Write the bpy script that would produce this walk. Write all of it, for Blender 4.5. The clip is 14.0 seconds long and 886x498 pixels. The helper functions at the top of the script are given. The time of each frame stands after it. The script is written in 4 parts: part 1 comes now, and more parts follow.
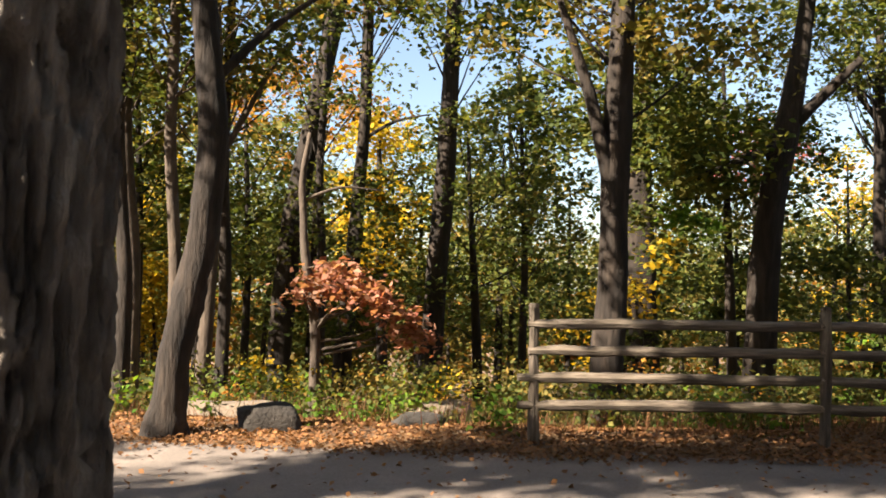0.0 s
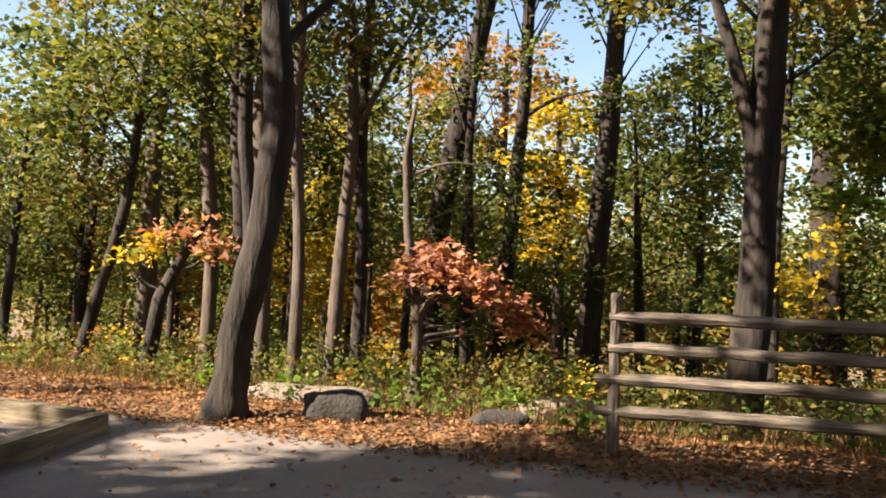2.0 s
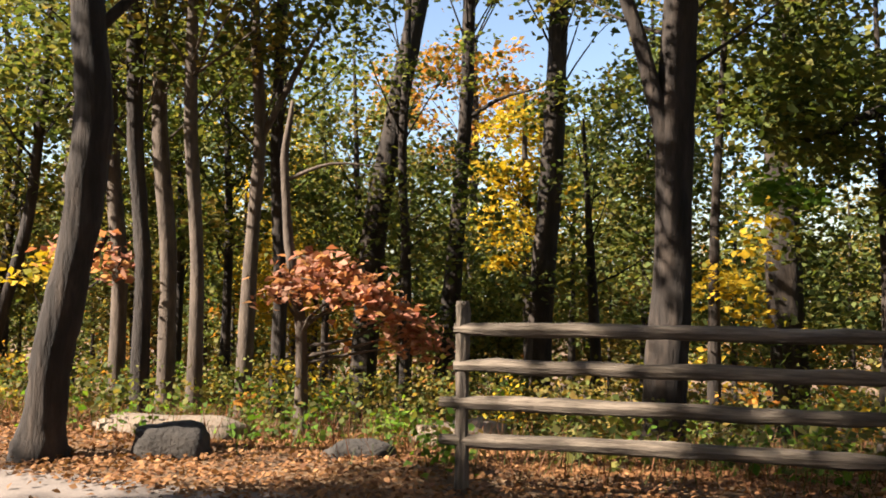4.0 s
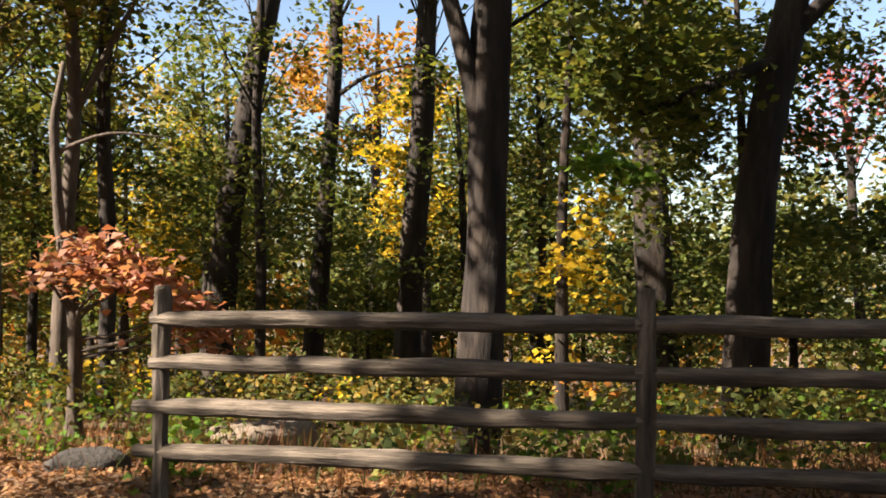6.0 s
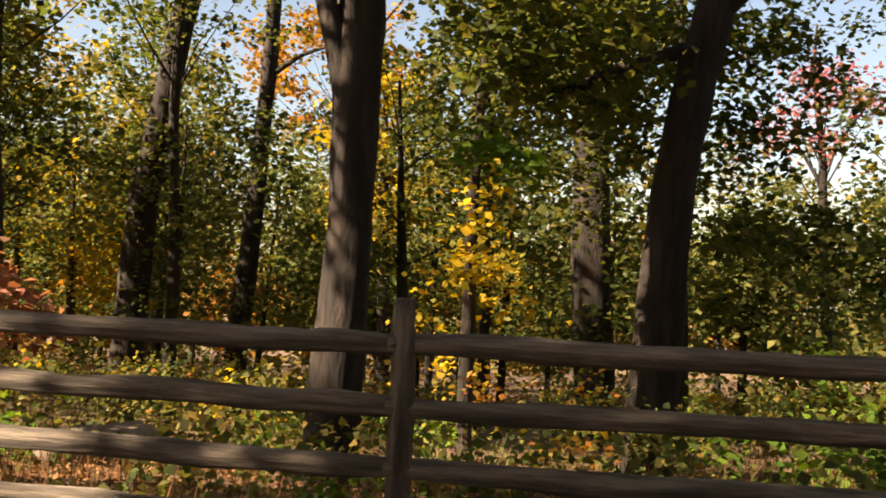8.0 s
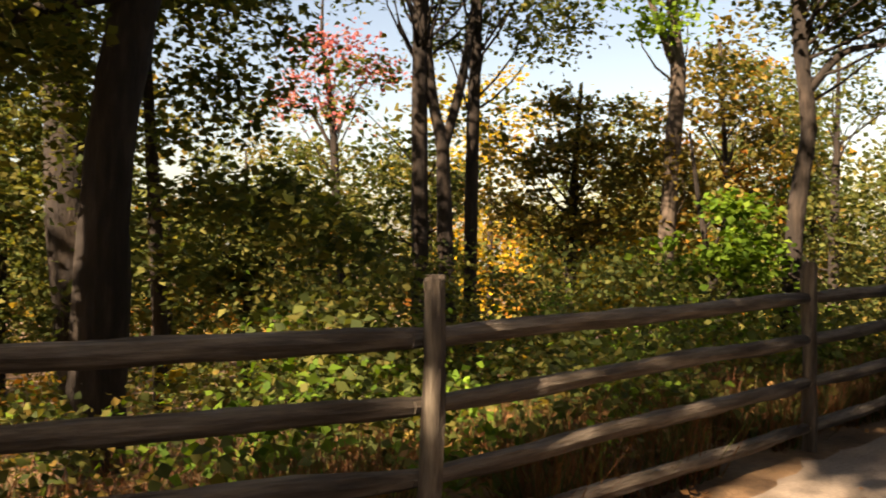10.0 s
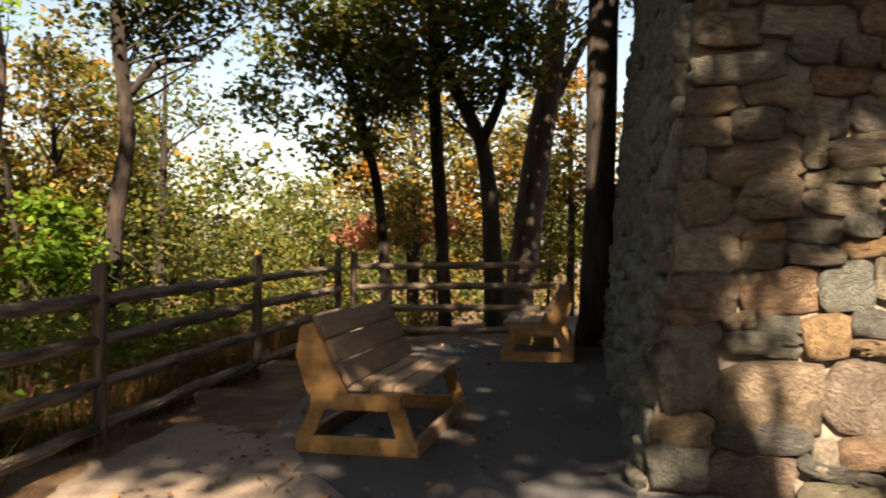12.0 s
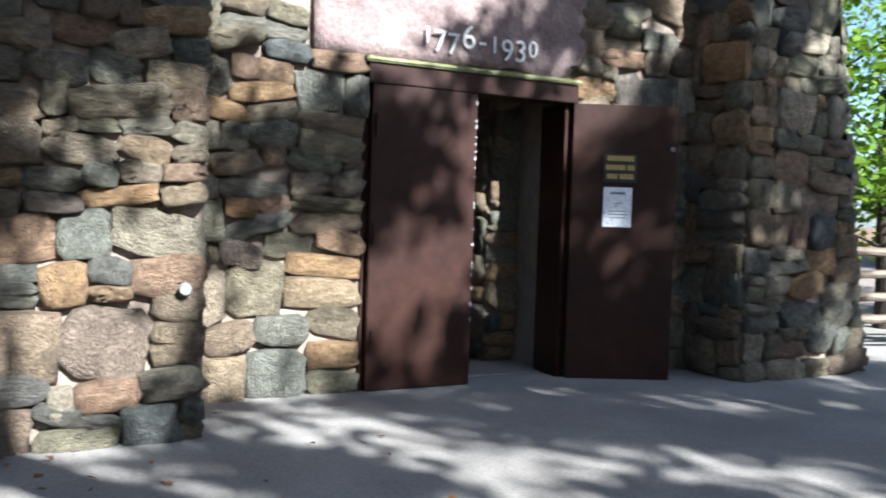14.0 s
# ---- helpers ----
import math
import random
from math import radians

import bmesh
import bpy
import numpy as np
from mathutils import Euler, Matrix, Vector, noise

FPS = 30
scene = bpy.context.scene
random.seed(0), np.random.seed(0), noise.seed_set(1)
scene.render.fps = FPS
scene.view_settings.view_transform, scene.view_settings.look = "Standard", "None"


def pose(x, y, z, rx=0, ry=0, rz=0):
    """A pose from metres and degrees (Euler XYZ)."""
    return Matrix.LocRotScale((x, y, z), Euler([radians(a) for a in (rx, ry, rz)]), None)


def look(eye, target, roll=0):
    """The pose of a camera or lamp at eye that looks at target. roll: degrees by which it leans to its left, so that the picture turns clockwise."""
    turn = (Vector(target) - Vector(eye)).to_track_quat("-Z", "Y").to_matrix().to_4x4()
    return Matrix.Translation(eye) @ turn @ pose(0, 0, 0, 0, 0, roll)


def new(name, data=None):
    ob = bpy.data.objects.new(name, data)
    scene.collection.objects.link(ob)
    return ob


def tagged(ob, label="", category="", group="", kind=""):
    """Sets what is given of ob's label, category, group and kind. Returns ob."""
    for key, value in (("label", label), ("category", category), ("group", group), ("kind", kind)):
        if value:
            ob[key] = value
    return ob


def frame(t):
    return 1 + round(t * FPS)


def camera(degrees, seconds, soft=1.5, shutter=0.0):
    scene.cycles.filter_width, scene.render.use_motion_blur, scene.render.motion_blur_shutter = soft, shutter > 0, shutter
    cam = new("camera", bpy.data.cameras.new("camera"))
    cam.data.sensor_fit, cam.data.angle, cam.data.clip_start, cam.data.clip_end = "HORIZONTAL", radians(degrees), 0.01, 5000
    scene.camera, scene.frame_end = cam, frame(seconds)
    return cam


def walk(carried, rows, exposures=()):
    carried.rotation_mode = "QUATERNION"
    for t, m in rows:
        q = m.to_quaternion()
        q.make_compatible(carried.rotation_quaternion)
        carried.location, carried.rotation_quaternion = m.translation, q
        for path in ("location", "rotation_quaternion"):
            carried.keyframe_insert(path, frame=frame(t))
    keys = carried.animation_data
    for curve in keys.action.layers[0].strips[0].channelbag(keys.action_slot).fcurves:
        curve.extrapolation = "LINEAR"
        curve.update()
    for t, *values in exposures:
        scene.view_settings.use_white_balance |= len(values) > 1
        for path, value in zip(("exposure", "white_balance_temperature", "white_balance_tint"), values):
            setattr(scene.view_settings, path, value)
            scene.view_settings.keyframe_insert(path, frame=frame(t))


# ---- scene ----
cam = camera(52.85, 14.0, soft=1.8, shutter=0.15)
# seconds, x, y, z, yaw, pitch, roll
PATH = [
    (0.0, -5.573, -5.646, 1.353, 6.67, 2.26, -0.73),
    (0.5, -5.308, -5.391, 1.338, 9.13, 2.16, 0.80),
    (1.0, -5.073, -5.127, 1.342, 13.41, 0.27, -1.11),
    (1.5, -4.847, -4.836, 1.359, 16.64, 0.03, -1.61),
    (2.0, -4.610, -4.557, 1.346, 20.36, 1.11, -2.18),
    (2.2, -4.525, -4.443, 1.340, 21.36, 1.32, -2.43),
    (4.3, -3.698, -3.043, 1.325, 20.62, 2.07, -0.42),
    (4.5, -3.609, -2.911, 1.325, 20.54, 1.59, -1.03),
    (5.0, -3.378, -2.659, 1.315, 19.27, 0.61, -1.81),
    (5.5, -3.188, -2.342, 1.281, 17.22, 1.50, 0.50),
    (6.0, -2.927, -2.038, 1.283, 16.67, 1.38, -0.18),
    (6.5, -2.736, -1.747, 1.297, 15.65, 1.06, -3.16),
    (7.0, -2.614, -1.426, 1.303, 17.25, 1.42, -3.98),
    (7.2, -2.550, -1.308, 1.305, 18.59, 1.26, -3.25),
    (9.3, -1.383, -0.265, 1.378, 2.55, 0.37, -0.65),
    (9.5, -1.301, -0.222, 1.374, -1.08, 0.35, -0.70),
    (10.0, -1.178, -0.127, 1.360, -10.69, -0.71, 0.24),
    (10.5, -1.048, -0.112, 1.360, -20.19, -1.00, 0.12),
    (11.0, -0.994, -0.168, 1.370, -30.60, -0.36, -0.64),
    (11.5, -0.939, -0.246, 1.364, -40.22, -0.42, -0.40),
    (12.0, -0.873, -0.328, 1.363, -50.70, -0.69, -0.04),
    (12.5, -0.806, -0.447, 1.347, -61.00, -1.40, -0.01),
    (13.0, -0.782, -0.556, 1.330, -69.63, -1.50, 0.43),
    (13.5, -0.738, -0.691, 1.305, -79.19, -1.90, -0.54),
    (14.0, -0.717, -0.774, 1.298, -91.47, -2.41, -1.85),
]
# seconds, stops, kelvin, tint
EXPOSURE = [(0.0, 2.35, 6900, 12), (5.0, 2.3, 6600, 13), (7.0, 2.35, 7200, 14), (9.0, 2.15, 8700, 19), (12.0, 2.15, 8000, 16), (14.0, 2.4, 5300, 6)]
walk(cam, [(t, pose(x, y, z, 90 + p, r, yw)) for t, x, y, z, yw, p, r in PATH], EXPOSURE)

# ---- light ----
SUN_ELEV, SUN_FROM = 37.0, Vector((-0.78, -0.62, 0)).normalized()
world = bpy.data.worlds.new("world")
scene.world = world
world.use_nodes = True
wn = world.node_tree
sky = wn.nodes.new("ShaderNodeTexSky")
sky.sky_type, sky.sun_disc = "NISHITA", False
sky.sun_elevation = radians(SUN_ELEV)
sky.sun_rotation = math.atan2(SUN_FROM.x, SUN_FROM.y)
sky.air_density, sky.dust_density = 1.0, 1.2
wn.links.new(sky.outputs[0], wn.nodes["Background"].inputs[0])
wn.nodes["Background"].inputs[1].default_value = 0.052
sun = new("sun", bpy.data.lights.new("sun", "SUN"))
sun.data.energy, sun.data.angle, sun.data.color = 5.0, radians(0.6), (1.0, 0.91, 0.78)
SUN_DIR = SUN_FROM * math.cos(radians(SUN_ELEV)) + Vector((0, 0, math.sin(radians(SUN_ELEV))))
sun.matrix_world = look(SUN_DIR * 50, (0, 0, 0))

# ---- materials ----
def ramp(nt, stops):
    n = nt.nodes.new("ShaderNodeValToRGB")
    e = n.color_ramp.elements
    while len(e) < len(stops):
        e.new(0.5)
    for k, (p, c) in enumerate(stops):
        e[k].position, e[k].color = p, (*c, 1)
    return n


def noise_node(nt, scale, detail=6.0, rough=0.6, stretch=None, space="Object"):
    tc = nt.nodes.new("ShaderNodeTexCoord")
    n = nt.nodes.new("ShaderNodeTexNoise")
    n.inputs["Scale"].default_value = scale
    n.inputs["Detail"].default_value = detail
    n.inputs["Roughness"].default_value = rough
    if stretch:
        m = nt.nodes.new("ShaderNodeMapping")
        m.inputs["Scale"].default_value = stretch
        nt.links.new(tc.outputs[space], m.inputs[0])
        nt.links.new(m.outputs[0], n.inputs["Vector"])
    else:
        nt.links.new(tc.outputs[space], n.inputs["Vector"])
    return n


def mixed(nt, a, b, fac, mode="MIX"):
    n = nt.nodes.new("ShaderNodeMix")
    n.data_type, n.blend_type = "RGBA", mode
    if isinstance(fac, float):
        n.inputs[0].default_value = fac
    else:
        nt.links.new(fac, n.inputs[0])
    for sock, v in ((n.inputs[6], a), (n.inputs[7], b)):
        if isinstance(v, tuple):
            sock.default_value = (*v, 1)
        else:
            nt.links.new(v, sock)
    return n.outputs[2]


def material(name, stops, scale, fine=None, rough=0.85, bump=0.4, bump_dist=0.02, stretch=None, tint=None, spread=0.0, metal=0.0, bump_scale=None, space="Object"):
    """Two scales of noise for colour, a third for relief; spread: how much single objects differ."""
    m = bpy.data.materials.new(name)
    m.use_nodes = True
    nt = m.node_tree
    bs = nt.nodes["Principled BSDF"]
    big = noise_node(nt, scale, stretch=stretch, space=space)
    cr = ramp(nt, stops)
    nt.links.new(big.outputs[0], cr.inputs[0])
    col = cr.outputs[0]
    f = noise_node(nt, fine or scale * 9, stretch=stretch, space=space)
    fr = ramp(nt, [(0.3, (0.62, 0.62, 0.62)), (0.7, (1.2, 1.2, 1.2))])
    nt.links.new(f.outputs[0], fr.inputs[0])
    col = mixed(nt, col, fr.outputs[0], 0.8, "MULTIPLY")
    if tint:
        t = ramp(nt, tint)
        t.color_ramp.interpolation = "CONSTANT" if spread < 0 else "LINEAR"
        oi = nt.nodes.new("ShaderNodeObjectInfo")
        nt.links.new(oi.outputs["Random"], t.inputs[0])
        col = mixed(nt, col, t.outputs[0], 1.0, "MULTIPLY")
    nt.links.new(col, bs.inputs["Base Color"])
    bs.inputs["Roughness"].default_value = rough
    bs.inputs["Metallic"].default_value = metal
    bn = noise_node(nt, bump_scale or (fine or scale * 9), detail=8, stretch=stretch, space=space)
    bp = nt.nodes.new("ShaderNodeBump")
    bp.inputs["Strength"].default_value, bp.inputs["Distance"].default_value = bump, bump_dist
    nt.links.new(bn.outputs[0], bp.inputs["Height"])
    nt.links.new(bp.outputs[0], bs.inputs["Normal"])
    return m


def leaf_material(name, colours, through_light=0.42, rough=0.75):
    """Each leaf takes one of the colours; light shines through it."""
    m = bpy.data.materials.new(name)
    m.use_nodes = True
    nt = m.node_tree
    out = nt.nodes["Material Output"]
    bs = nt.nodes["Principled BSDF"]
    geo = nt.nodes.new("ShaderNodeNewGeometry")
    stops = [((k + 0.5) / len(colours), c) for k, c in enumerate(colours)]
    cr = ramp(nt, stops)
    nt.links.new(geo.outputs["Random Per Island"], cr.inputs[0])
    big = noise_node(nt, 0.9, detail=3)
    br = ramp(nt, [(0.3, (0.6, 0.6, 0.55)), (0.7, (1.25, 1.2, 1.1))])
    nt.links.new(big.outputs[0], br.inputs[0])
    col = mixed(nt, cr.outputs[0], br.outputs[0], 1.0, "MULTIPLY")
    nt.links.new(col, bs.inputs["Base Color"])
    bs.inputs["Roughness"].default_value = rough
    bs.inputs["Specular IOR Level"].default_value = 0.2
    tr = nt.nodes.new("ShaderNodeBsdfTranslucent")
    warm = mixed(nt, col, (1.35, 1.3, 0.7), 1.0, "MULTIPLY")
    nt.links.new(warm, tr.inputs[0])
    mx = nt.nodes.new("ShaderNodeMixShader")
    mx.inputs[0].default_value = through_light
    nt.links.new(bs.outputs[0], mx.inputs[1])
    nt.links.new(tr.outputs[0], mx.inputs[2])
    nt.links.new(mx.outputs[0], out.inputs[0])
    return m


STONE_TINTS = [(0.0, (1.0, 0.95, 0.82)), (0.14, (0.55, 0.62, 0.62)), (0.28, (1.25, 0.85, 0.48)), (0.4, (0.9, 0.85, 0.72)), (0.52, (0.36, 0.42, 0.48)), (0.64, (1.05, 0.72, 0.52)), (0.76, (0.68, 0.74, 0.6)), (0.88, (0.8, 0.64, 0.5)), (1.0, (1.45, 1.4, 1.25))]
MAT = {
    "stone": material("rubble_stone", [(0.3, (0.12, 0.105, 0.085)), (0.5, (0.21, 0.188, 0.155)), (0.68, (0.31, 0.285, 0.24))], 5.0, 38, 0.9, 1.0, 0.04, tint=STONE_TINTS, bump_scale=16),
    "mortar": material("mortar", [(0.3, (0.19, 0.148, 0.12)), (0.7, (0.32, 0.255, 0.205))], 4.0, 60, 0.95, 0.6, 0.012),
    "lintel": material("purple_lintel_stone", [(0.3, (0.13, 0.09, 0.09)), (0.55, (0.22, 0.16, 0.15)), (0.75, (0.33, 0.25, 0.23))], 3.5, 30, 0.9, 0.9, 0.04, bump_scale=7),
    "moss": material("mossy_ledge", [(0.3, (0.12, 0.13, 0.045)), (0.6, (0.3, 0.3, 0.16))], 9.0, 70, 0.95, 0.8, 0.01),
    "steel": material("brown_painted_steel", [(0.3, (0.017, 0.0065, 0.0045)), (0.6, (0.028, 0.0105, 0.007)), (0.75, (0.045, 0.017, 0.011))], 1.6, 14, 0.5, 0.15, 0.004),
    "chip": material("chipped_primer", [(0.3, (0.2, 0.18, 0.18)), (0.7, (0.42, 0.4, 0.4))], 20, 90, 0.7, 0.2, 0.003),
    "paper": material("white_paper", [(0.3, (0.74, 0.76, 0.8)), (0.7, (0.8, 0.81, 0.84))], 5, 40, 0.7, 0.05, 0.001),
    "ink": material("grey_print", [(0.3, (0.16, 0.16, 0.18)), (0.7, (0.24, 0.24, 0.27))], 20, 60, 0.8, 0.05, 0.001),
    "sign": material("dark_green_sign", [(0.3, (0.01, 0.016, 0.012)), (0.7, (0.018, 0.026, 0.02))], 8, 60, 0.6, 0.1, 0.002),
    "gold": material("yellow_lettering", [(0.3, (0.3, 0.2, 0.05)), (0.7, (0.42, 0.3, 0.09))], 20, 80, 0.6, 0.1, 0.001),
    "white": material("white_carved_paint", [(0.3, (0.62, 0.62, 0.6)), (0.7, (0.78, 0.78, 0.76))], 20, 80, 0.7, 0.1, 0.001),
    "plate": material("pale_metal_disc", [(0.3, (0.2, 0.2, 0.2)), (0.7, (0.28, 0.28, 0.28))], 20, 80, 0.6, 0.1, 0.001, metal=0.3),
    # the road's asphalt again, darkened: the viewing area's shade is in the colour
    "plaza": material("shaded_asphalt", [(0.3, (0.05, 0.048, 0.048)), (0.55, (0.072, 0.068, 0.066)), (0.75, (0.105, 0.096, 0.09))], 0.8, 55, 0.92, 0.5, 0.008, bump_scale=110),
    "asphalt": material("asphalt", [(0.3, (0.12, 0.098, 0.083)), (0.55, (0.185, 0.15, 0.125)), (0.75, (0.26, 0.212, 0.175))], 0.7, 55, 0.92, 0.5, 0.008, bump_scale=110),
    "concrete": material("concrete_apron", [(0.3, (0.165, 0.15, 0.137)), (0.55, (0.22, 0.203, 0.186)), (0.75, (0.28, 0.26, 0.24))], 0.9, 60, 0.9, 0.35, 0.006, bump_scale=120),
    "soil": material("leafy_forest_soil", [(0.3, (0.06, 0.035, 0.018)), (0.5, (0.14, 0.08, 0.038)), (0.7, (0.26, 0.15, 0.07))], 1.6, 22, 0.95, 0.9, 0.03, bump_scale=26),
    # verge dirt made paler, so the sun patch is in its colour
    "sun_patch": material("sunlit_dirt", [(0.3, (0.17, 0.128, 0.095)), (0.7, (0.26, 0.205, 0.155))], 1.8, 45, 0.95, 0.6, 0.01),
    "rail": material("weathered_rail", [(0.36, (0.042, 0.031, 0.022)), (0.5, (0.105, 0.08, 0.058)), (0.64, (0.22, 0.175, 0.13))], 15, 75, 0.9, 1.0, 0.02, stretch=(0.1, 1, 1)),
    "post": material("weathered_post", [(0.36, (0.042, 0.031, 0.022)), (0.5, (0.105, 0.08, 0.058)), (0.64, (0.21, 0.17, 0.125))], 16, 75, 0.9, 1.0, 0.02, stretch=(1, 1, 0.12)),
    "timber": material("landscape_timber", [(0.36, (0.1, 0.075, 0.045)), (0.5, (0.2, 0.155, 0.095)), (0.64, (0.32, 0.25, 0.16))], 12, 60, 0.9, 0.8, 0.015, stretch=(0.1, 1, 1)),
    "pine": material("yellow_pine", [(0.3, (0.26, 0.14, 0.045)), (0.55, (0.36, 0.2, 0.07)), (0.75, (0.44, 0.26, 0.1))], 4, 22, 0.6, 0.2, 0.004, stretch=(0.2, 1, 1)),
    "plank": material("greyed_pine_plank", [(0.3, (0.2, 0.135, 0.085)), (0.55, (0.29, 0.2, 0.13)), (0.75, (0.36, 0.255, 0.17))], 4, 24, 0.7, 0.25, 0.004, stretch=(0.15, 1, 1), tint=[(0, (0.85, 0.85, 0.85)), (1, (1.1, 1.08, 1.05))]),
    # brown bark lowered to near black; the trunks' backlit shade is in the colour
    "bark": material("backlit_dark_bark", [(0.3, (0.009, 0.006, 0.004)), (0.5, (0.02, 0.0135, 0.0092)), (0.72, (0.056, 0.039, 0.027))], 7, 26, 0.95, 1.0, 0.03, stretch=(1, 1, 0.22)),
    "bark_near": material("furrowed_bark", [(0.3, (0.06, 0.044, 0.033)), (0.5, (0.17, 0.135, 0.105)), (0.7, (0.34, 0.3, 0.255))], 9, 40, 0.95, 1.0, 0.06, stretch=(1, 1, 0.3)),
    "bark_pale": material("pale_bark", [(0.3, (0.036, 0.026, 0.019)), (0.6, (0.1, 0.074, 0.054))], 8, 30, 0.95, 0.8, 0.02, stretch=(1, 1, 0.25)),
    "rock": material("grey_boulder", [(0.3, (0.018, 0.015, 0.012)), (0.6, (0.046, 0.038, 0.031))], 5, 34, 0.95, 0.9, 0.03),
    "pale_rock": material("pale_slab_rock", [(0.3, (0.13, 0.098, 0.07)), (0.7, (0.21, 0.16, 0.115))], 4, 34, 0.95, 0.7, 0.02),
    # tone of the added ceiling and roof; the room's shade is in the colour
    "dark": material("shade_dark_tone", [(0.3, (0.05, 0.045, 0.04)), (0.7, (0.08, 0.07, 0.06))], 3, 30, 0.95, 0.3, 0.01),
    "hill": material("hazy_wooded_hill", [(0.3, (0.1, 0.12, 0.11)), (0.7, (0.18, 0.18, 0.14))], 0.03, 0.4, 0.95, 0.8, 2.0),
}
MAT["steel"].node_tree.nodes["Principled BSDF"].inputs["Specular IOR Level"].default_value = 0.2
LEAF = {
    "green": leaf_material("green_leaves", [(0.046, 0.068, 0.02), (0.078, 0.105, 0.029), (0.115, 0.136, 0.036), (0.17, 0.16, 0.045)]),
    "bright": leaf_material("bright_green_leaves", [(0.06, 0.13, 0.015), (0.1, 0.19, 0.02), (0.15, 0.24, 0.03)]),
    "olive": leaf_material("olive_leaves", [(0.075, 0.078, 0.022), (0.125, 0.115, 0.032), (0.19, 0.152, 0.042), (0.27, 0.185, 0.05)]),
    "yellow": leaf_material("yellow_leaves", [(0.3, 0.22, 0.02), (0.45, 0.3, 0.02), (0.55, 0.36, 0.03), (0.2, 0.2, 0.03)]),
    "orange": leaf_material("orange_leaves", [(0.3, 0.12, 0.025), (0.42, 0.2, 0.035), (0.25, 0.14, 0.03), (0.18, 0.13, 0.03)]),
    "red": leaf_material("russet_red_leaves", [(0.34, 0.14, 0.095), (0.44, 0.21, 0.15), (0.5, 0.29, 0.21), (0.28, 0.1, 0.07)]),
    "pink": leaf_material("pink_red_leaves", [(0.4, 0.1, 0.14), (0.5, 0.18, 0.2), (0.34, 0.07, 0.1), (0.28, 0.13, 0.07)]),
    "brown": leaf_material("dry_brown_leaves", [(0.16, 0.075, 0.034), (0.22, 0.105, 0.046), (0.29, 0.15, 0.066), (0.12, 0.055, 0.027)], 0.15, 0.7),
    "grass": leaf_material("dry_grass_blades", [(0.12, 0.045, 0.022), (0.2, 0.085, 0.04), (0.07, 0.06, 0.02), (0.05, 0.075, 0.018)], 0.3, 0.7),
    "straw": leaf_material("dry_bracken", [(0.2, 0.1, 0.04), (0.3, 0.17, 0.07), (0.14, 0.07, 0.03)], 0.2, 0.7),
}

# ---- builders ----
RNG = np.random.default_rng(7)


def mesh_from(name, verts, faces, smooth=True):
    me = bpy.data.meshes.new(name)
    me.from_pydata([tuple(v) for v in verts], [], [tuple(f) for f in faces])
    if smooth:
        me.polygons.foreach_set("use_smooth", [True] * len(me.polygons))
    me.update()
    return me


def quads_mesh(name, verts):
    """A mesh of loose quads from an (n, 4, 3) array."""
    n = len(verts)
    me = bpy.data.meshes.new(name)
    me.vertices.add(4 * n)
    me.vertices.foreach_set("co", verts.astype(np.float32).ravel())
    me.loops.add(4 * n)
    me.loops.foreach_set("vertex_index", np.arange(4 * n, dtype=np.int32))
    me.polygons.add(n)
    me.polygons.foreach_set("loop_start", np.arange(0, 4 * n, 4, dtype=np.int32))
    me.polygons.foreach_set("loop_total", np.full(n, 4, dtype=np.int32))
    me.update(calc_edges=True)
    return me


def put(name, me, mat, parent=None, label=""):
    if mat is not None and not me.materials:
        me.materials.append(mat)
    ob = new(name, me)
    if parent is not None:
        ob.parent = parent
    if label:
        ob["label"] = label
    return ob


def part(name, bm, mat, parent=None, label="", smooth=False):
    me = bpy.data.meshes.new(name)
    bm.to_mesh(me)
    bm.free()
    if smooth:
        me.polygons.foreach_set("use_smooth", [True] * len(me.polygons))
    return put(name, me, mat, parent, label)


def empty(name, m, label, category, group=""):
    ob = new(name)
    ob.matrix_world = m
    return tagged(ob, label, category, group)


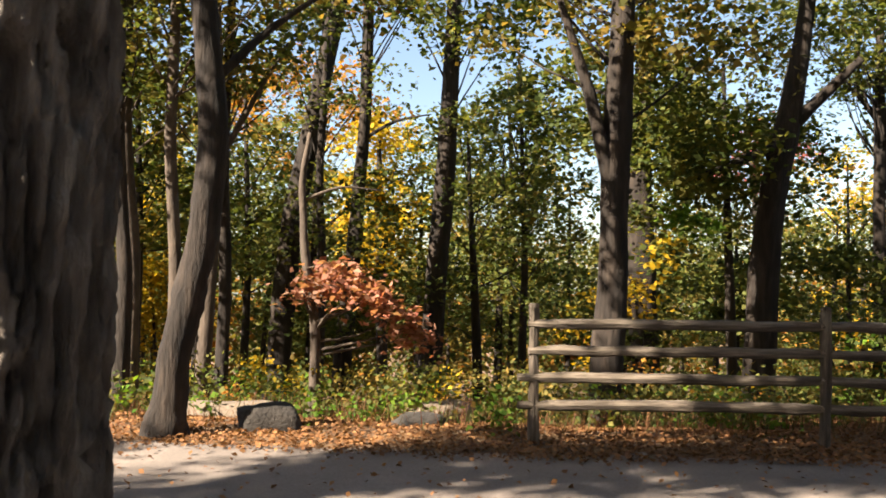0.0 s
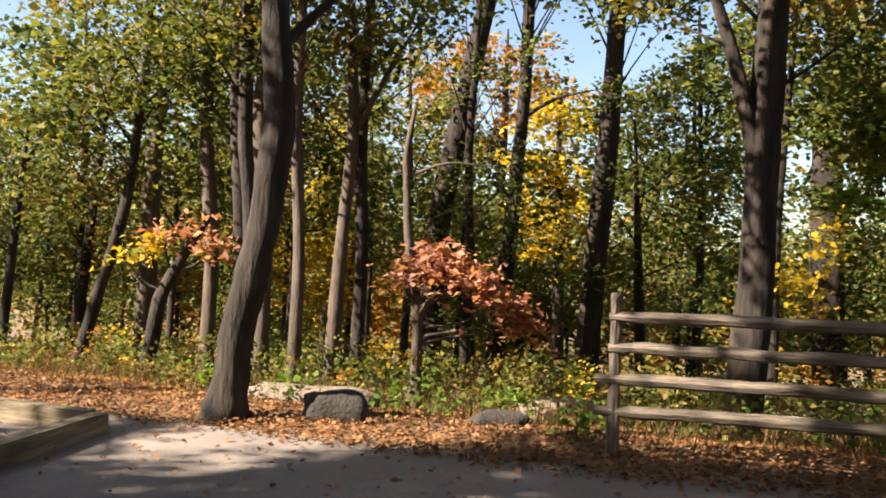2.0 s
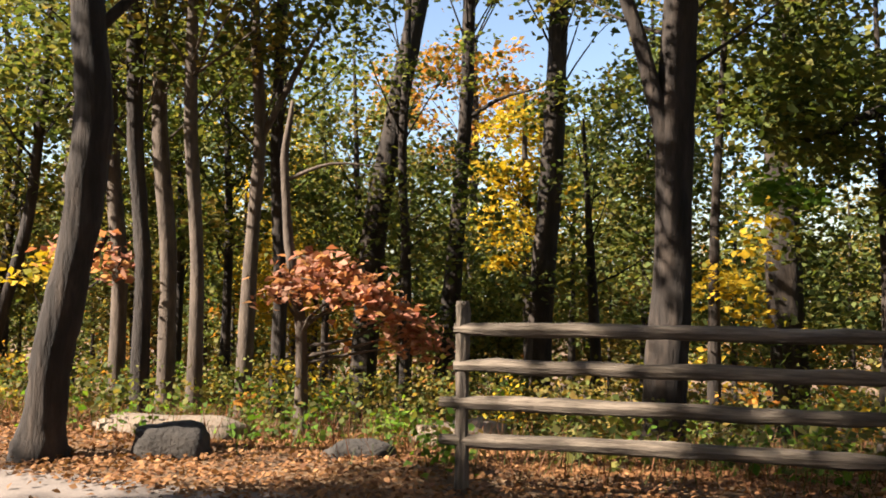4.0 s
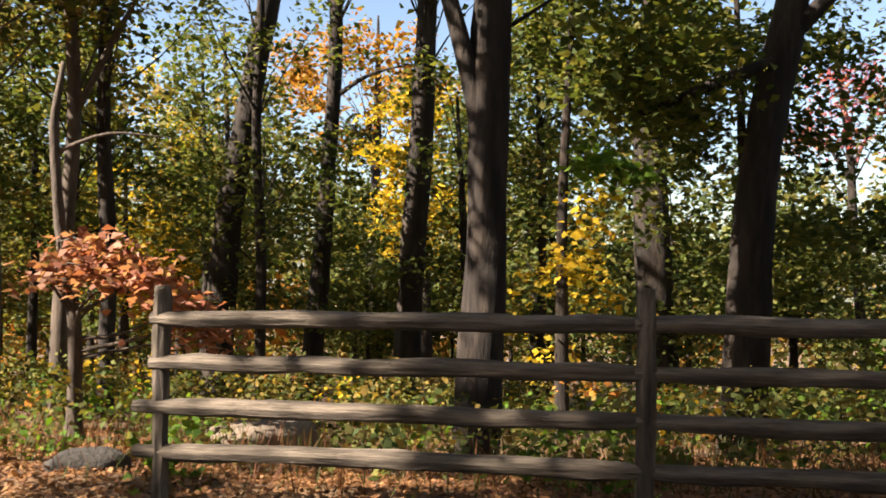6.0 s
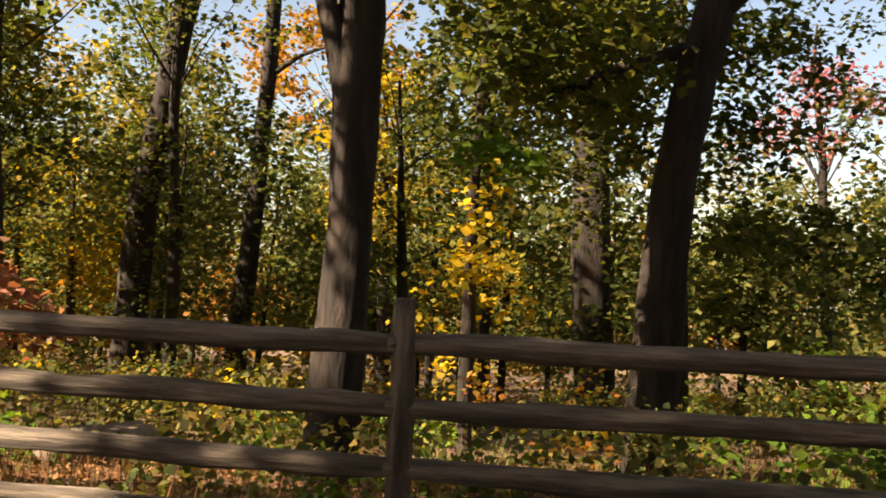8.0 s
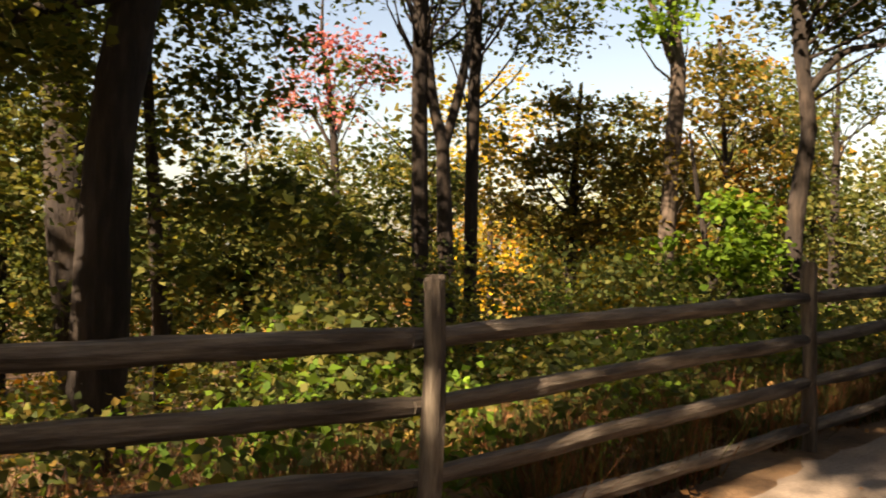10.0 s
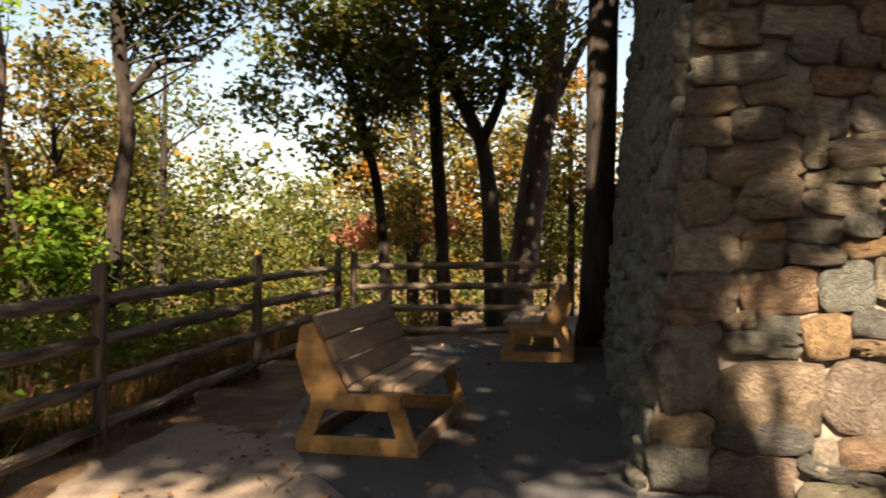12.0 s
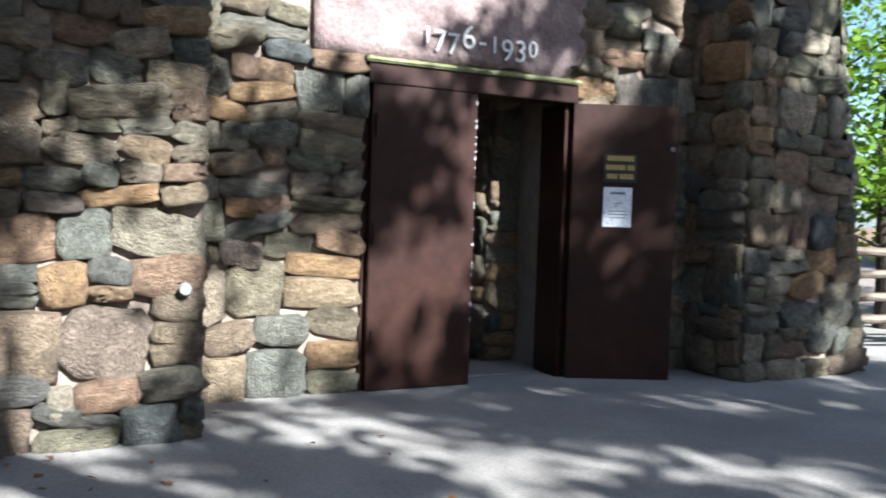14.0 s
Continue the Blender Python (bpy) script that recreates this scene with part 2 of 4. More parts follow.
def tube_mesh(name, pts, radii, sides=10, wobble=0.06, seed=0, ridges=0.0, steps=4, smooth=True):
    """A tapered limb through pts; wobble and ridges roughen its outline."""
    rg = np.random.default_rng(seed + 11)
    P = np.array(pts, float)
    t = np.linspace(0, len(P) - 1, (len(P) - 1) * steps + 1)
    k = np.arange(len(P))
    C = np.stack([np.interp(t, k, P[:, a]) for a in range(3)], 1)
    for _ in range(2):
        C[1:-1] = (C[:-2] + 2 * C[1:-1] + C[2:]) / 4
    R = np.interp(t, k, radii)
    verts, faces = [], []
    ph = rg.uniform(0, 6.28, 4)
    a = np.arange(sides) * 2 * math.pi / sides
    for i in range(len(C)):
        d = C[min(i + 1, len(C) - 1)] - C[max(i - 1, 0)]
        d = d / (np.linalg.norm(d) + 1e-9)
        s = np.cross(d, (0.3, 0.9, 0.1))
        s /= np.linalg.norm(s)
        q = np.cross(d, s)
        r = R[i] * (1 + wobble * (np.sin(2 * a + ph[0] + i * 0.5) + 0.6 * np.sin(3 * a + ph[1] - i * 0.7)) + rg.normal(0, wobble * 0.35, sides))
        if ridges:
            r = r * (1 + ridges * (np.abs(np.sin(a * 5.5 + 0.35 * math.sin(i * 0.9 + ph[2]) + rg.normal(0, 0.12, sides))) - 0.5) + rg.normal(0, ridges * 0.25, sides))
        for c, sn, rr in zip(np.cos(a), np.sin(a), r):
            verts.append(C[i] + s * c * rr + q * sn * rr)
    for i in range(len(C) - 1):
        for j in range(sides):
            j2 = (j + 1) % sides
            faces.append((i * sides + j, i * sides + j2, (i + 1) * sides + j2, (i + 1) * sides + j))
    faces.append(tuple(range((len(C) - 1) * sides, len(C) * sides)))
    faces.append(tuple(reversed(range(sides))))
    return mesh_from(name, verts, faces, smooth)


def leaf_quads(centres, spread, per, size, seed, flat=0.55, tilt=0.6):
    """Leaves about clump centres: an (n, 4, 3) array."""
    rg = np.random.default_rng(seed + 101)
    C = np.repeat(np.array(centres, float), per, axis=0)
    S = np.repeat(np.atleast_1d(np.array(spread, float)) * np.ones(len(centres)), per)
    n = len(C)
    off = rg.normal(0, 0.5, (n, 3)) * S[:, None]
    off[:, 2] *= flat
    off[:, 2] -= 0.25 * (off[:, 0] ** 2 + off[:, 1] ** 2) / (S + 0.05)
    C = C + off
    nrm = rg.normal(0, tilt, (n, 3))
    nrm[:, 2] += 1
    nrm /= np.linalg.norm(nrm, axis=1)[:, None]
    az = rg.uniform(0, 2 * math.pi, n)
    d = np.stack([np.cos(az), np.sin(az), rg.normal(-0.25, 0.3, n)], 1)
    d -= nrm * (d * nrm).sum(1)[:, None]
    d /= np.linalg.norm(d, axis=1)[:, None] + 1e-9
    w = np.cross(nrm, d)
    L = size * rg.uniform(0.6, 1.35, n)[:, None]
    W = L * rg.uniform(0.3, 0.46, n)[:, None]
    mid = C + d * L * rg.uniform(-0.1, 0.12, n)[:, None]
    fold = nrm * W * 0.35
    return np.stack([C - d * L * 0.5, mid + w * W + fold, C + d * L * 0.5, mid - w * W + fold], 1)


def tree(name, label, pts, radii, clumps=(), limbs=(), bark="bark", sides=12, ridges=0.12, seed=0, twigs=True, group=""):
    """clumps: (leaf kind, centres, spread, leaves each, leaf size); limbs: (pts, radii)."""
    base = pts[0]
    th = empty(name, pose(*base), label, "tree", group)
    loc = lambda p: tuple(np.array(p, float) - np.array(base))
    first = Vector(pts[1]) - Vector(pts[0])
    root = Vector(base) - first.normalized() * 0.35
    flare = Vector(base) + first * min(0.3, 0.25 / max(first.length, 0.3))
    body = [tuple(root), tuple(base), tuple(flare)] + [tuple(p) for p in pts[1:]]
    rr = [radii[0] * 1.9, radii[0] * 1.45, radii[0] * 1.05] + list(radii[1:])
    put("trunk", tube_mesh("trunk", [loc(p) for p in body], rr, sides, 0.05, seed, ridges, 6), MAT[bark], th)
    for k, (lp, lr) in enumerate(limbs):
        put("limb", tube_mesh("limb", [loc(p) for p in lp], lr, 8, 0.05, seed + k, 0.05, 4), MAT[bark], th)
    for k, (kind, centres, spread, per, size) in enumerate(clumps):
        if twigs:
            vs, fs = [], []
            for c in centres[:: 1 if len(centres) < 12 else 3]:
                t = min(max((c[2] - base[2]) * 0.75 + base[2], base[2] + 0.8), pts[-1][2])
                zs = [p[2] for p in pts]
                a = np.array([np.interp(t, zs, [p[i] for p in pts]) for i in range(3)])
                b = np.array(c, float)
                if np.linalg.norm(b - a) > 9:
                    continue
                m = a * 0.45 + b * 0.55 + RNG.normal(0, 0.22, 3)
                tm = tube_mesh("twig", [loc(a), loc(m), loc(b)], [0.02 + radii[-1] * 0.12, 0.013, 0.004], 4, 0, seed, 0, 2)
                o = len(vs)
                vs += [tuple(v.co) for v in tm.vertices]
                fs += [tuple(o + i for i in p.vertices) for p in tm.polygons]
                bpy.data.meshes.remove(tm)
            if vs:
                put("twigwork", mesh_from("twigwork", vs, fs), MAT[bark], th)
        q = leaf_quads(np.array(centres) - np.array(base), spread, per, size, seed * 7 + k)
        put("crown", quads_mesh("crown", q), LEAF[kind], th)
    return th


def blob_centres(c, r, n, seed, hollow=0.35):
    """n clump centres in an uneven ellipsoid about c with radii r."""
    rg = np.random.default_rng(seed + 500)
    out = []
    while len(out) < n:
        v = rg.uniform(-1, 1, 3)
        l = np.linalg.norm(v)
        if hollow < l < 1 and rg.random() < 0.85:
            out.append(tuple(np.array(c) + v * np.array(r) * rg.uniform(0.8, 1.15)))
    return out


def rough_box(bm, lo, hi, jitter=0.0, seed=0):
    rg = np.random.default_rng(seed)
    r = bmesh.ops.create_cube(bm, size=1.0)
    for v in r["verts"]:
        v.co = Vector([lo[i] + (v.co[i] + 0.5) * (hi[i] - lo[i]) + rg.normal(0, jitter) for i in range(3)])
    return r["verts"]


def box_part(name, lo, hi, mat, parent, bevel=0.006, label="", turn=None):
    bm = bmesh.new()
    rough_box(bm, lo, hi)
    if bevel:
        bmesh.ops.bevel(bm, geom=list(bm.edges), offset=bevel, segments=2, affect="EDGES")
    if turn is not None:
        bmesh.ops.transform(bm, matrix=turn, verts=bm.verts)
    return part(name, bm, mat, parent, label)


# ---- ground ----
FENCE = [(-5.68, 2.01), (-3.23, 2.29), (-0.63, 3.28), (2.15, 4.99), (4.64, 6.55), (7.17, 7.98), (9.0, 5.6)]


def behind(x, y):
    """Metres beyond the fence's line; negative on the walked side."""
    pts = [(-60.0, 2.3), (-12.0, 2.2)] + FENCE[:6] + [(12.5, 7.2), (60.0, -2.0)]
    best, side = 1e9, 1
    for (ax, ay), (bx, by) in zip(pts[:-1], pts[1:]):
        dx, dy = bx - ax, by - ay
        t = min(max(((x - ax) * dx + (y - ay) * dy) / (dx * dx + dy * dy), 0), 1)
        d = math.hypot(x - ax - t * dx, y - ay - t * dy)
        if d < best:
            best, side = d, 1 if dx * (y - ay) - dy * (x - ax) > 0 else -1
    return best * side


def ground_z(x, y):
    d = behind(x, y)
    if d < 0.6:
        return 0.0
    d -= 0.6
    return -0.14 * d if d < 25 else -3.5 - 0.09 * (min(d, 90) - 25)


def ground_sheet():
    g = np.concatenate([-np.geomspace(1500, 34, 14), np.linspace(-32, 32, 108), np.geomspace(34, 1500, 14)])
    n = len(g)
    verts, faces = [], []
    for y in g:
        for x in g:
            z = ground_z(x, y)
            if behind(x, y) > 0.3 and abs(x) < 34:
                z += 0.08 * noise.noise(Vector((x * 0.7, y * 0.7, 0))) + 0.03 * noise.noise(Vector((x * 2.3, y * 2.3, 4)))
            verts.append((x, y, z))
    for j in range(n - 1):
        for i in range(n - 1):
            faces.append((j * n + i, j * n + i + 1, (j + 1) * n + i + 1, (j + 1) * n + i))
    return tagged(put("ground", mesh_from("ground", verts, faces), MAT["soil"]), "brown forest floor strewn with fallen leaves", "ground", kind="structure")


ground_sheet()


def slab(name, outline, z0, z1, mat, label, kind="structure"):
    """A flat slab over an outline, with a rounded rim."""
    bm = bmesh.new()
    vs = [bm.verts.new((x, y, z1)) for x, y in outline]
    f = bm.faces.new(vs)
    r = bmesh.ops.extrude_face_region(bm, geom=[f])
    for v in r["geom"]:
        if isinstance(v, bmesh.types.BMVert):
            v.co.z = z0
    bmesh.ops.recalc_face_normals(bm, faces=bm.faces)
    return tagged(part(name, bm, mat), label, name, kind=kind)


def ragged(a, b, n, amp, seed):
    rg = np.random.default_rng(seed)
    return [(a[0] + (b[0] - a[0]) * k / n + rg.normal(0, amp), a[1] + (b[1] - a[1]) * k / n + rg.normal(0, amp)) for k in range(n)]


edge = ragged((-45, 1.5), (-9.5, 1.5), 40, 0.05, 1) + ragged((-9.5, 1.5), (-5.7, 1.55), 16, 0.05, 2) + ragged((-5.7, 1.55), (-2.9, 1.75), 12, 0.05, 3) + ragged((-2.9, 1.75), (0.6, 2.6), 14, 0.05, 4) \
    + ragged((0.6, 2.6), (3.3, 4.6), 14, 0.07, 5) + ragged((3.3, 4.6), (6.9, 7.5), 14, 0.04, 6) + ragged((6.9, 7.5), (9.6, 5.9), 10, 0.03, 7) + [(11, 7), (25, -4), (30, -40), (-45, -40)]
slab("road", edge[::-1], -0.05, 0.012, MAT["asphalt"], "worn dark asphalt path with dappled sun")
# darker sheet laid over the road, standing in for shade around the benches
slab("plaza", ragged((3.2, 4.35), (6.9, 7.42), 14, 0.03, 6) + ragged((6.9, 7.42), (9.6, 5.8), 10, 0.03, 7) + [(12, 4), (11.0, 3), (6, 1.5), (3.0, 0.6)] + ragged((1.7, 0.5), (1.6, 2.2), 6, 0.08, 5) + ragged((2.2, 2.8), (3.2, 4.35), 6, 0.08, 15), -0.02, 0.017, MAT["plaza"], "asphalt floor of the small viewing area, its shade put into the colour")
# sun patch at the path's edge, laid as a paler sheet of ground
slab("sandy_verge", ragged((0.2, 3.15), (2.2, 4.85), 16, 0.03, 8) + ragged((2.3, 4.9), (3.0, 5.2), 5, 0.03, 18) + ragged((3.1, 5.0), (2.85, 3.9), 14, 0.035, 9) + ragged((2.75, 3.7), (0.7, 2.4), 26, 0.045, 10), -0.02, 0.026, MAT["sun_patch"], "pale dirt verge beside the fence, its sun patch put into the colour")

# ---- tower ----
TU, TB = Vector((0.445, -0.8955, 0)), Vector((0.8955, 0.445, 0))
TM = Matrix(((TU.x, TB.x, 0, 5.54), (TU.y, TB.y, 0, -0.385), (0, 0, 1, 0), (0, 0, 0, 1)))
DOOR_W, HEAD = 1.70, 2.17
tower = empty("stone_tower", TM, "rubble stone tower with battered walls and buttresses", "tower")
tower["kind"] = "structure"


def at_tower(u, b):
    p = TM @ Vector((u, b, 0))
    return p.x, p.y


slab("concrete_apron", [at_tower(*p) for p in ((-2.95, -0.9), (-2.95, -4.6), (1.5, -5.6), (9, -6), (9, 2), (3, 3), (-1, 3))], -0.02, 0.022, MAT["concrete"], "pale concrete apron before the tower door")

def block(name, u0, u1, b0, b1, z0, z1, lean, mat=None):
    """A battered block of masonry: its sides lean in by lean metres a metre."""
    bm = bmesh.new()
    vs = rough_box(bm, (u0, b0, z0), (u1, b1, z1))
    for v in vs:
        h = v.co.z - z0
        v.co.x += (lean[0] if v.co.x < (u0 + u1) / 2 else -lean[1]) * h
        v.co.y += (lean[2] if v.co.y < (b0 + b1) / 2 else -lean[3]) * h
    return part(name, bm, mat or MAT["mortar"], tower)


LEAN = 0.10
LF, RF = -0.87, -0.66
wall_l = block("buttress", -2.935, -1.30, LF, 6.6, -0.3, 9.0, (LEAN, 0.0, 0.02, LEAN))
for v in wall_l.data.vertices:
    if v.co.y > 3 and v.co.x < -2:
        v.co.x -= 0.55
wall_r = block("buttress", 2.98, 4.45, RF, 6.6, -0.3, 9.0, (0.0, 0.16, 0.02, LEAN))
wall_a = block("front_wall", -1.30, -0.03, 0.0, 0.75, -0.3, 9.0, (0, 0, 0.0, 0))
wall_b = block("front_wall", DOOR_W + 0.03, 2.98, 0.0, 0.75, -0.3, 9.0, (0, 0, 0.0, 0))
wall_c = block("front_wall", -0.03, DOOR_W + 0.03, 0.0, 0.75, 2.34, 9.0, (0, 0, 0, 0))
block("rear_wall", -1.30, 2.98, 5.9, 6.6, -0.3, 9.0, (0, 0, 0, 0))
block("inner_floor", -1.30, 2.98, 0.2, 5.9, -0.3, 0.03, (0, 0, 0, 0), MAT["concrete"])
# ceiling and roof are added to keep the room behind the door dark
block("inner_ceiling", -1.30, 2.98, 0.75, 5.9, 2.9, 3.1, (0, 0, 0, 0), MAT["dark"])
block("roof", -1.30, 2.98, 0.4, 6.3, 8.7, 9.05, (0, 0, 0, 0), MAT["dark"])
stair_wall = block("inner_wall", 1.45, 2.98, 0.76, 2.4, 0.03, 2.9, (0, 0, 0, 0))


def stone_mesh(seed):
    """One rough-faced stone, unit size: face towards -y, back at y = 0."""
    rg = np.random.default_rng(seed + 900)
    n = 14
    p = rg.uniform(4.0, 12.0)
    a = np.arange(n) * 2 * math.pi / n + rg.normal(0, 0.1, n) + 0.31
    c, s = np.cos(a), np.sin(a)
    k = (np.abs(c) ** p + np.abs(s) ** p) ** (-1 / p) * rg.uniform(0.88, 1.07, n) * 0.51
    verts, faces = [], []
    lean_x, lean_z = rg.normal(0, 0.3), rg.normal(-0.2, 0.35)
    rings = ((1.0, 0.0), (1.01, -0.5), (0.95, -0.82), (0.72, -1.0), (0.38, -1.08))
    for sc, y in rings:
        for i in range(n):
            px, pz = c[i] * k[i] * sc, s[i] * k[i] * sc
            rough = rg.normal(0, 0.1) if y < -0.5 else 0
            verts.append((px + rg.normal(0, 0.012), y + rough + (px * lean_x + pz * lean_z if y < -0.3 else 0), pz + rg.normal(0, 0.012)))
    verts.append((rg.normal(0, 0.06), -1.08 + rg.normal(0, 0.1), rg.normal(0, 0.06)))
    for r in range(4):
        for i in range(n):
            j = (i + 1) % n
            faces.append((r * n + i, r * n + j, (r + 1) * n + j, (r + 1) * n + i))
    for i in range(n):
        faces.append((4 * n + i, 4 * n + (i + 1) % n, 5 * n))
    me = mesh_from("stone", verts, faces)
    me.materials.append(MAT["stone"])
    return me


STONES = [stone_mesh(k) for k in range(26)]


def courses(width, z0, z1, seed, mean=(0.36, 0.18)):
    """Rubble layout: (centre, height, wide, high) for each stone of a wall."""
    rg = np.random.default_rng(seed)
    out, z = [], z0
    while z < z1:
        h = float(np.clip(rg.normal(mean[1] * 1.25, 0.07), 0.13, 0.38))
        x = -rg.uniform(0, 0.12)
        while x < width:
            w = float(np.clip(rg.normal(mean[0], 0.11) * (0.75 + h * 1.3), 0.13, 0.58))
            if x + w > width - 0.12:
                w = width - x
            xa, xb = max(x, 0), min(x + w, width)
            if xb - xa > 0.05:
                if h > 0.2 and rg.random() < 0.38:
                    q = rg.uniform(0.35, 0.65) * h
                    out.append(((xa + xb) / 2, z + q / 2, xb - xa, q))
                    if xb - xa > 0.3 and rg.random() < 0.5:
                        m = xa + (xb - xa) * rg.uniform(0.4, 0.6)
                        out.append(((xa + m) / 2, z + (q + h) / 2, m - xa, h - q))
                        out.append(((m + xb) / 2, z + (q + h) / 2, xb - m, h - q))
                    else:
                        out.append(((xa + xb) / 2, z + (q + h) / 2, xb - xa, h - q))
                else:
                    dz = rg.normal(0, 0.02)
                    out.append(((xa + xb) / 2, z + h / 2 + dz, xb - xa, h))
            x += w
        z += h
    return out


def clad(wall, origin, along, width, z0, z1, seed, lean=(0.0, 0.0), back=0.0, skip=None, single=True, spare=None):
    """Stones on a wall face. origin, along: tower coordinates; lean: the face's edges; back: how the face itself leans."""
    rg = np.random.default_rng(seed + 40)
    ang = math.atan2(along[1], along[0])
    joined_v, joined_f = [], []
    for cx, cz, w, h in courses(width, z0, z1, seed):
        s0, s1 = lean[0] * cz, width - lean[1] * cz
        cx2 = s0 + (s1 - s0) * cx / width
        w2 = w * (s1 - s0) / width
        if skip and skip(cx2, cz, w2, h):
            continue
        d = rg.uniform(0.045, 0.1)
        cz += 0.045 * math.sin(cx2 * 3.1 + seed + cz * 1.7) * min(cz / 0.3, 1.0)
        off = back * cz
        px, py = origin[0] + along[0] * cx2 - along[1] * off, origin[1] + along[1] * cx2 + along[0] * off
        m = Matrix.Translation((px, py, cz)) @ Matrix.Rotation(ang, 4, "Z") @ Matrix.Rotation(rg.normal(0, 0.13), 4, "Y") @ Matrix.Rotation(rg.normal(0, 0.03), 4, "Z") \
            @ Matrix.Diagonal((max(w2 + 0.006, 0.05) * (-1 if rg.random() < 0.5 else 1), d + 0.004, max(h + 0.01, 0.05), 1))
        me = STONES[int(rg.integers(len(STONES)))]
        if single:
            ob = new("stone", me)
            ob.parent = wall
            ob.matrix_basis = m
        else:
            o = len(joined_v)
            joined_v += [m @ v.co for v in me.vertices]
            joined_f += [tuple(o + i for i in p.vertices) for p in me.polygons]
    if joined_v:
        ob = put("stonework", mesh_from("stonework", joined_v, joined_f), MAT["stone"], wall)
        ob["kind"] = "stuff"


LINTEL = (-0.42, 1.8, 2.36, 3.15)
hit_lintel = lambda u, z: LINTEL[0] < u < LINTEL[1] and z > LINTEL[2] - 0.03 and z < LINTEL[3]
clad(wall_l, (-2.91, LF), (1, 0), 1.61, 0.0, 3.4, 1, (LEAN, 0.0), 0.02)
clad(wall_l, (-3.44, 6.6), (0.0732, -0.9973), 7.45, 0.0, 4.5, 2, (0, 0), LEAN, single=False)
clad(wall_a, (-1.30, 0.0), (1, 0), 1.27, 0.0, 3.4, 3, skip=lambda x, z, w, h: hit_lintel(-1.3 + x + w * 0.15, z))
clad(wall_b, (DOOR_W + 0.04, 0.0), (1, 0), 1.24, 0.0, 3.4, 4, skip=lambda x, z, w, h: hit_lintel(DOOR_W + 0.04 + x - w * 0.15, z))
clad(wall_r, (2.98, RF), (1, 0), 1.47, 0.0, 3.6, 5, (0, 0.16), 0.02)
clad(wall_r, (2.98, 0.0), (0, -1), 0.66, 0.0, 3.4, 6)
clad(wall_r, (4.45, RF), (0, 1), 7.2, 0.0, 4.5, 7, back=0.16, single=False)
clad(stair_wall, (1.45, 2.4), (0, -1), 1.64, 0.05, 2.6, 8)
clad(stair_wall, (1.45, 0.76), (1, 0), 0.28, 0.05, 2.6, 12)
for wl, o, w, sd in ((wall_l, (-2.86 + 0.34, LF + 0.07), 1.22, 21), (wall_r, (2.98, RF + 0.07), 0.9, 22), (wall_c, (-1.3, 0.0), 4.2, 23)):
    clad(wl, o, (1, 0), w, 3.4, 6.5, sd, back=0.0, single=False)

# lintel stone with its carved date
bm = bmesh.new()
rg = np.random.default_rng(5)
cols, rws = 26, 10
grid = [[bm.verts.new((LINTEL[0] + (LINTEL[1] - LINTEL[0]) * i / cols, -0.075 - 0.02 * noise.noise(Vector((i * 0.35, j * 0.5, 2))) - 0.012 * noise.noise(Vector((i * 0.9, j * 1.1, 7))),
                       LINTEL[2] + 0.05 * noise.noise(Vector((i * 0.3, 0, 1))) * (j == 0) + (LINTEL[3] - LINTEL[2]) * j / rws + (0.1 if j == 0 and i > cols - 2 else 0))) for i in range(cols + 1)] for j in range(rws + 1)]
for j in range(rws):
    for i in range(cols):
        bm.faces.new((grid[j][i], grid[j][i + 1], grid[j + 1][i + 1], grid[j + 1][i]))
rim = [grid[0][i] for i in range(cols + 1)] + [grid[j][cols] for j in range(1, rws + 1)] + [grid[rws][i] for i in range(cols - 1, -1, -1)] + [grid[j][0] for j in range(rws - 1, 0, -1)]
inner = [bm.verts.new((v.co.x, 0.02, v.co.z)) for v in rim]
for k in range(len(rim)):
    k2 = (k + 1) % len(rim)
    bm.faces.new((rim[k2], rim[k], inner[k], inner[k2]))
lintel = part("lintel", bm, MAT["lintel"], tower, "rough purple-brown lintel stone with a white date", True)


def lettering(name, text, size, m, mat, parent, depth=0.004):
    cu = bpy.data.curves.new(name, "FONT")
    cu.body, cu.size, cu.extrude, cu.align_x = text, size, depth, "CENTER"
    tmp = new(name, cu)
    bpy.context.view_layer.update()
    me = bpy.data.meshes.new_from_object(tmp.evaluated_get(bpy.context.evaluated_depsgraph_get()))
    bpy.data.objects.remove(tmp)
    me.materials.clear()
    me.materials.append(mat)
    ob = put(name, me, None, parent)
    ob.matrix_basis = m
    return ob


for ch, u, z, sz in (("1", 0.36, 2.585, 0.2), ("7", 0.48, 2.54, 0.25), ("7", 0.61, 2.53, 0.25), ("6", 0.76, 2.585, 0.28), ("-", 0.9, 2.585, 0.25), ("1", 1.02, 2.575, 0.2), ("9", 1.15, 2.53, 0.26), ("3", 1.29, 2.535, 0.26), ("0", 1.42, 2.58, 0.2)):
    lettering("numeral", ch, sz * 0.88, Matrix.Translation((0.4 + (u - 0.36) * 0.84, -0.102, z - 0.105)) @ Matrix.Rotation(math.pi / 2, 4, "X"), MAT["white"], lintel)
box_part("ledge", (-0.06, -0.13, 2.31), (DOOR_W + 0.04, 0.0, 2.345), MAT["moss"], tower, 0.012, "thin mossy drip ledge")
bm = bmesh.new()
bmesh.ops.create_cone(bm, cap_ends=True, segments=24, radius1=0.036, radius2=0.03, depth=0.02)
bmesh.ops.transform(bm, matrix=Matrix.Translation((-1.42, LF - 0.085, 0.84)) @ Matrix.Rotation(math.pi / 2, 4, "X"), verts=bm.verts)
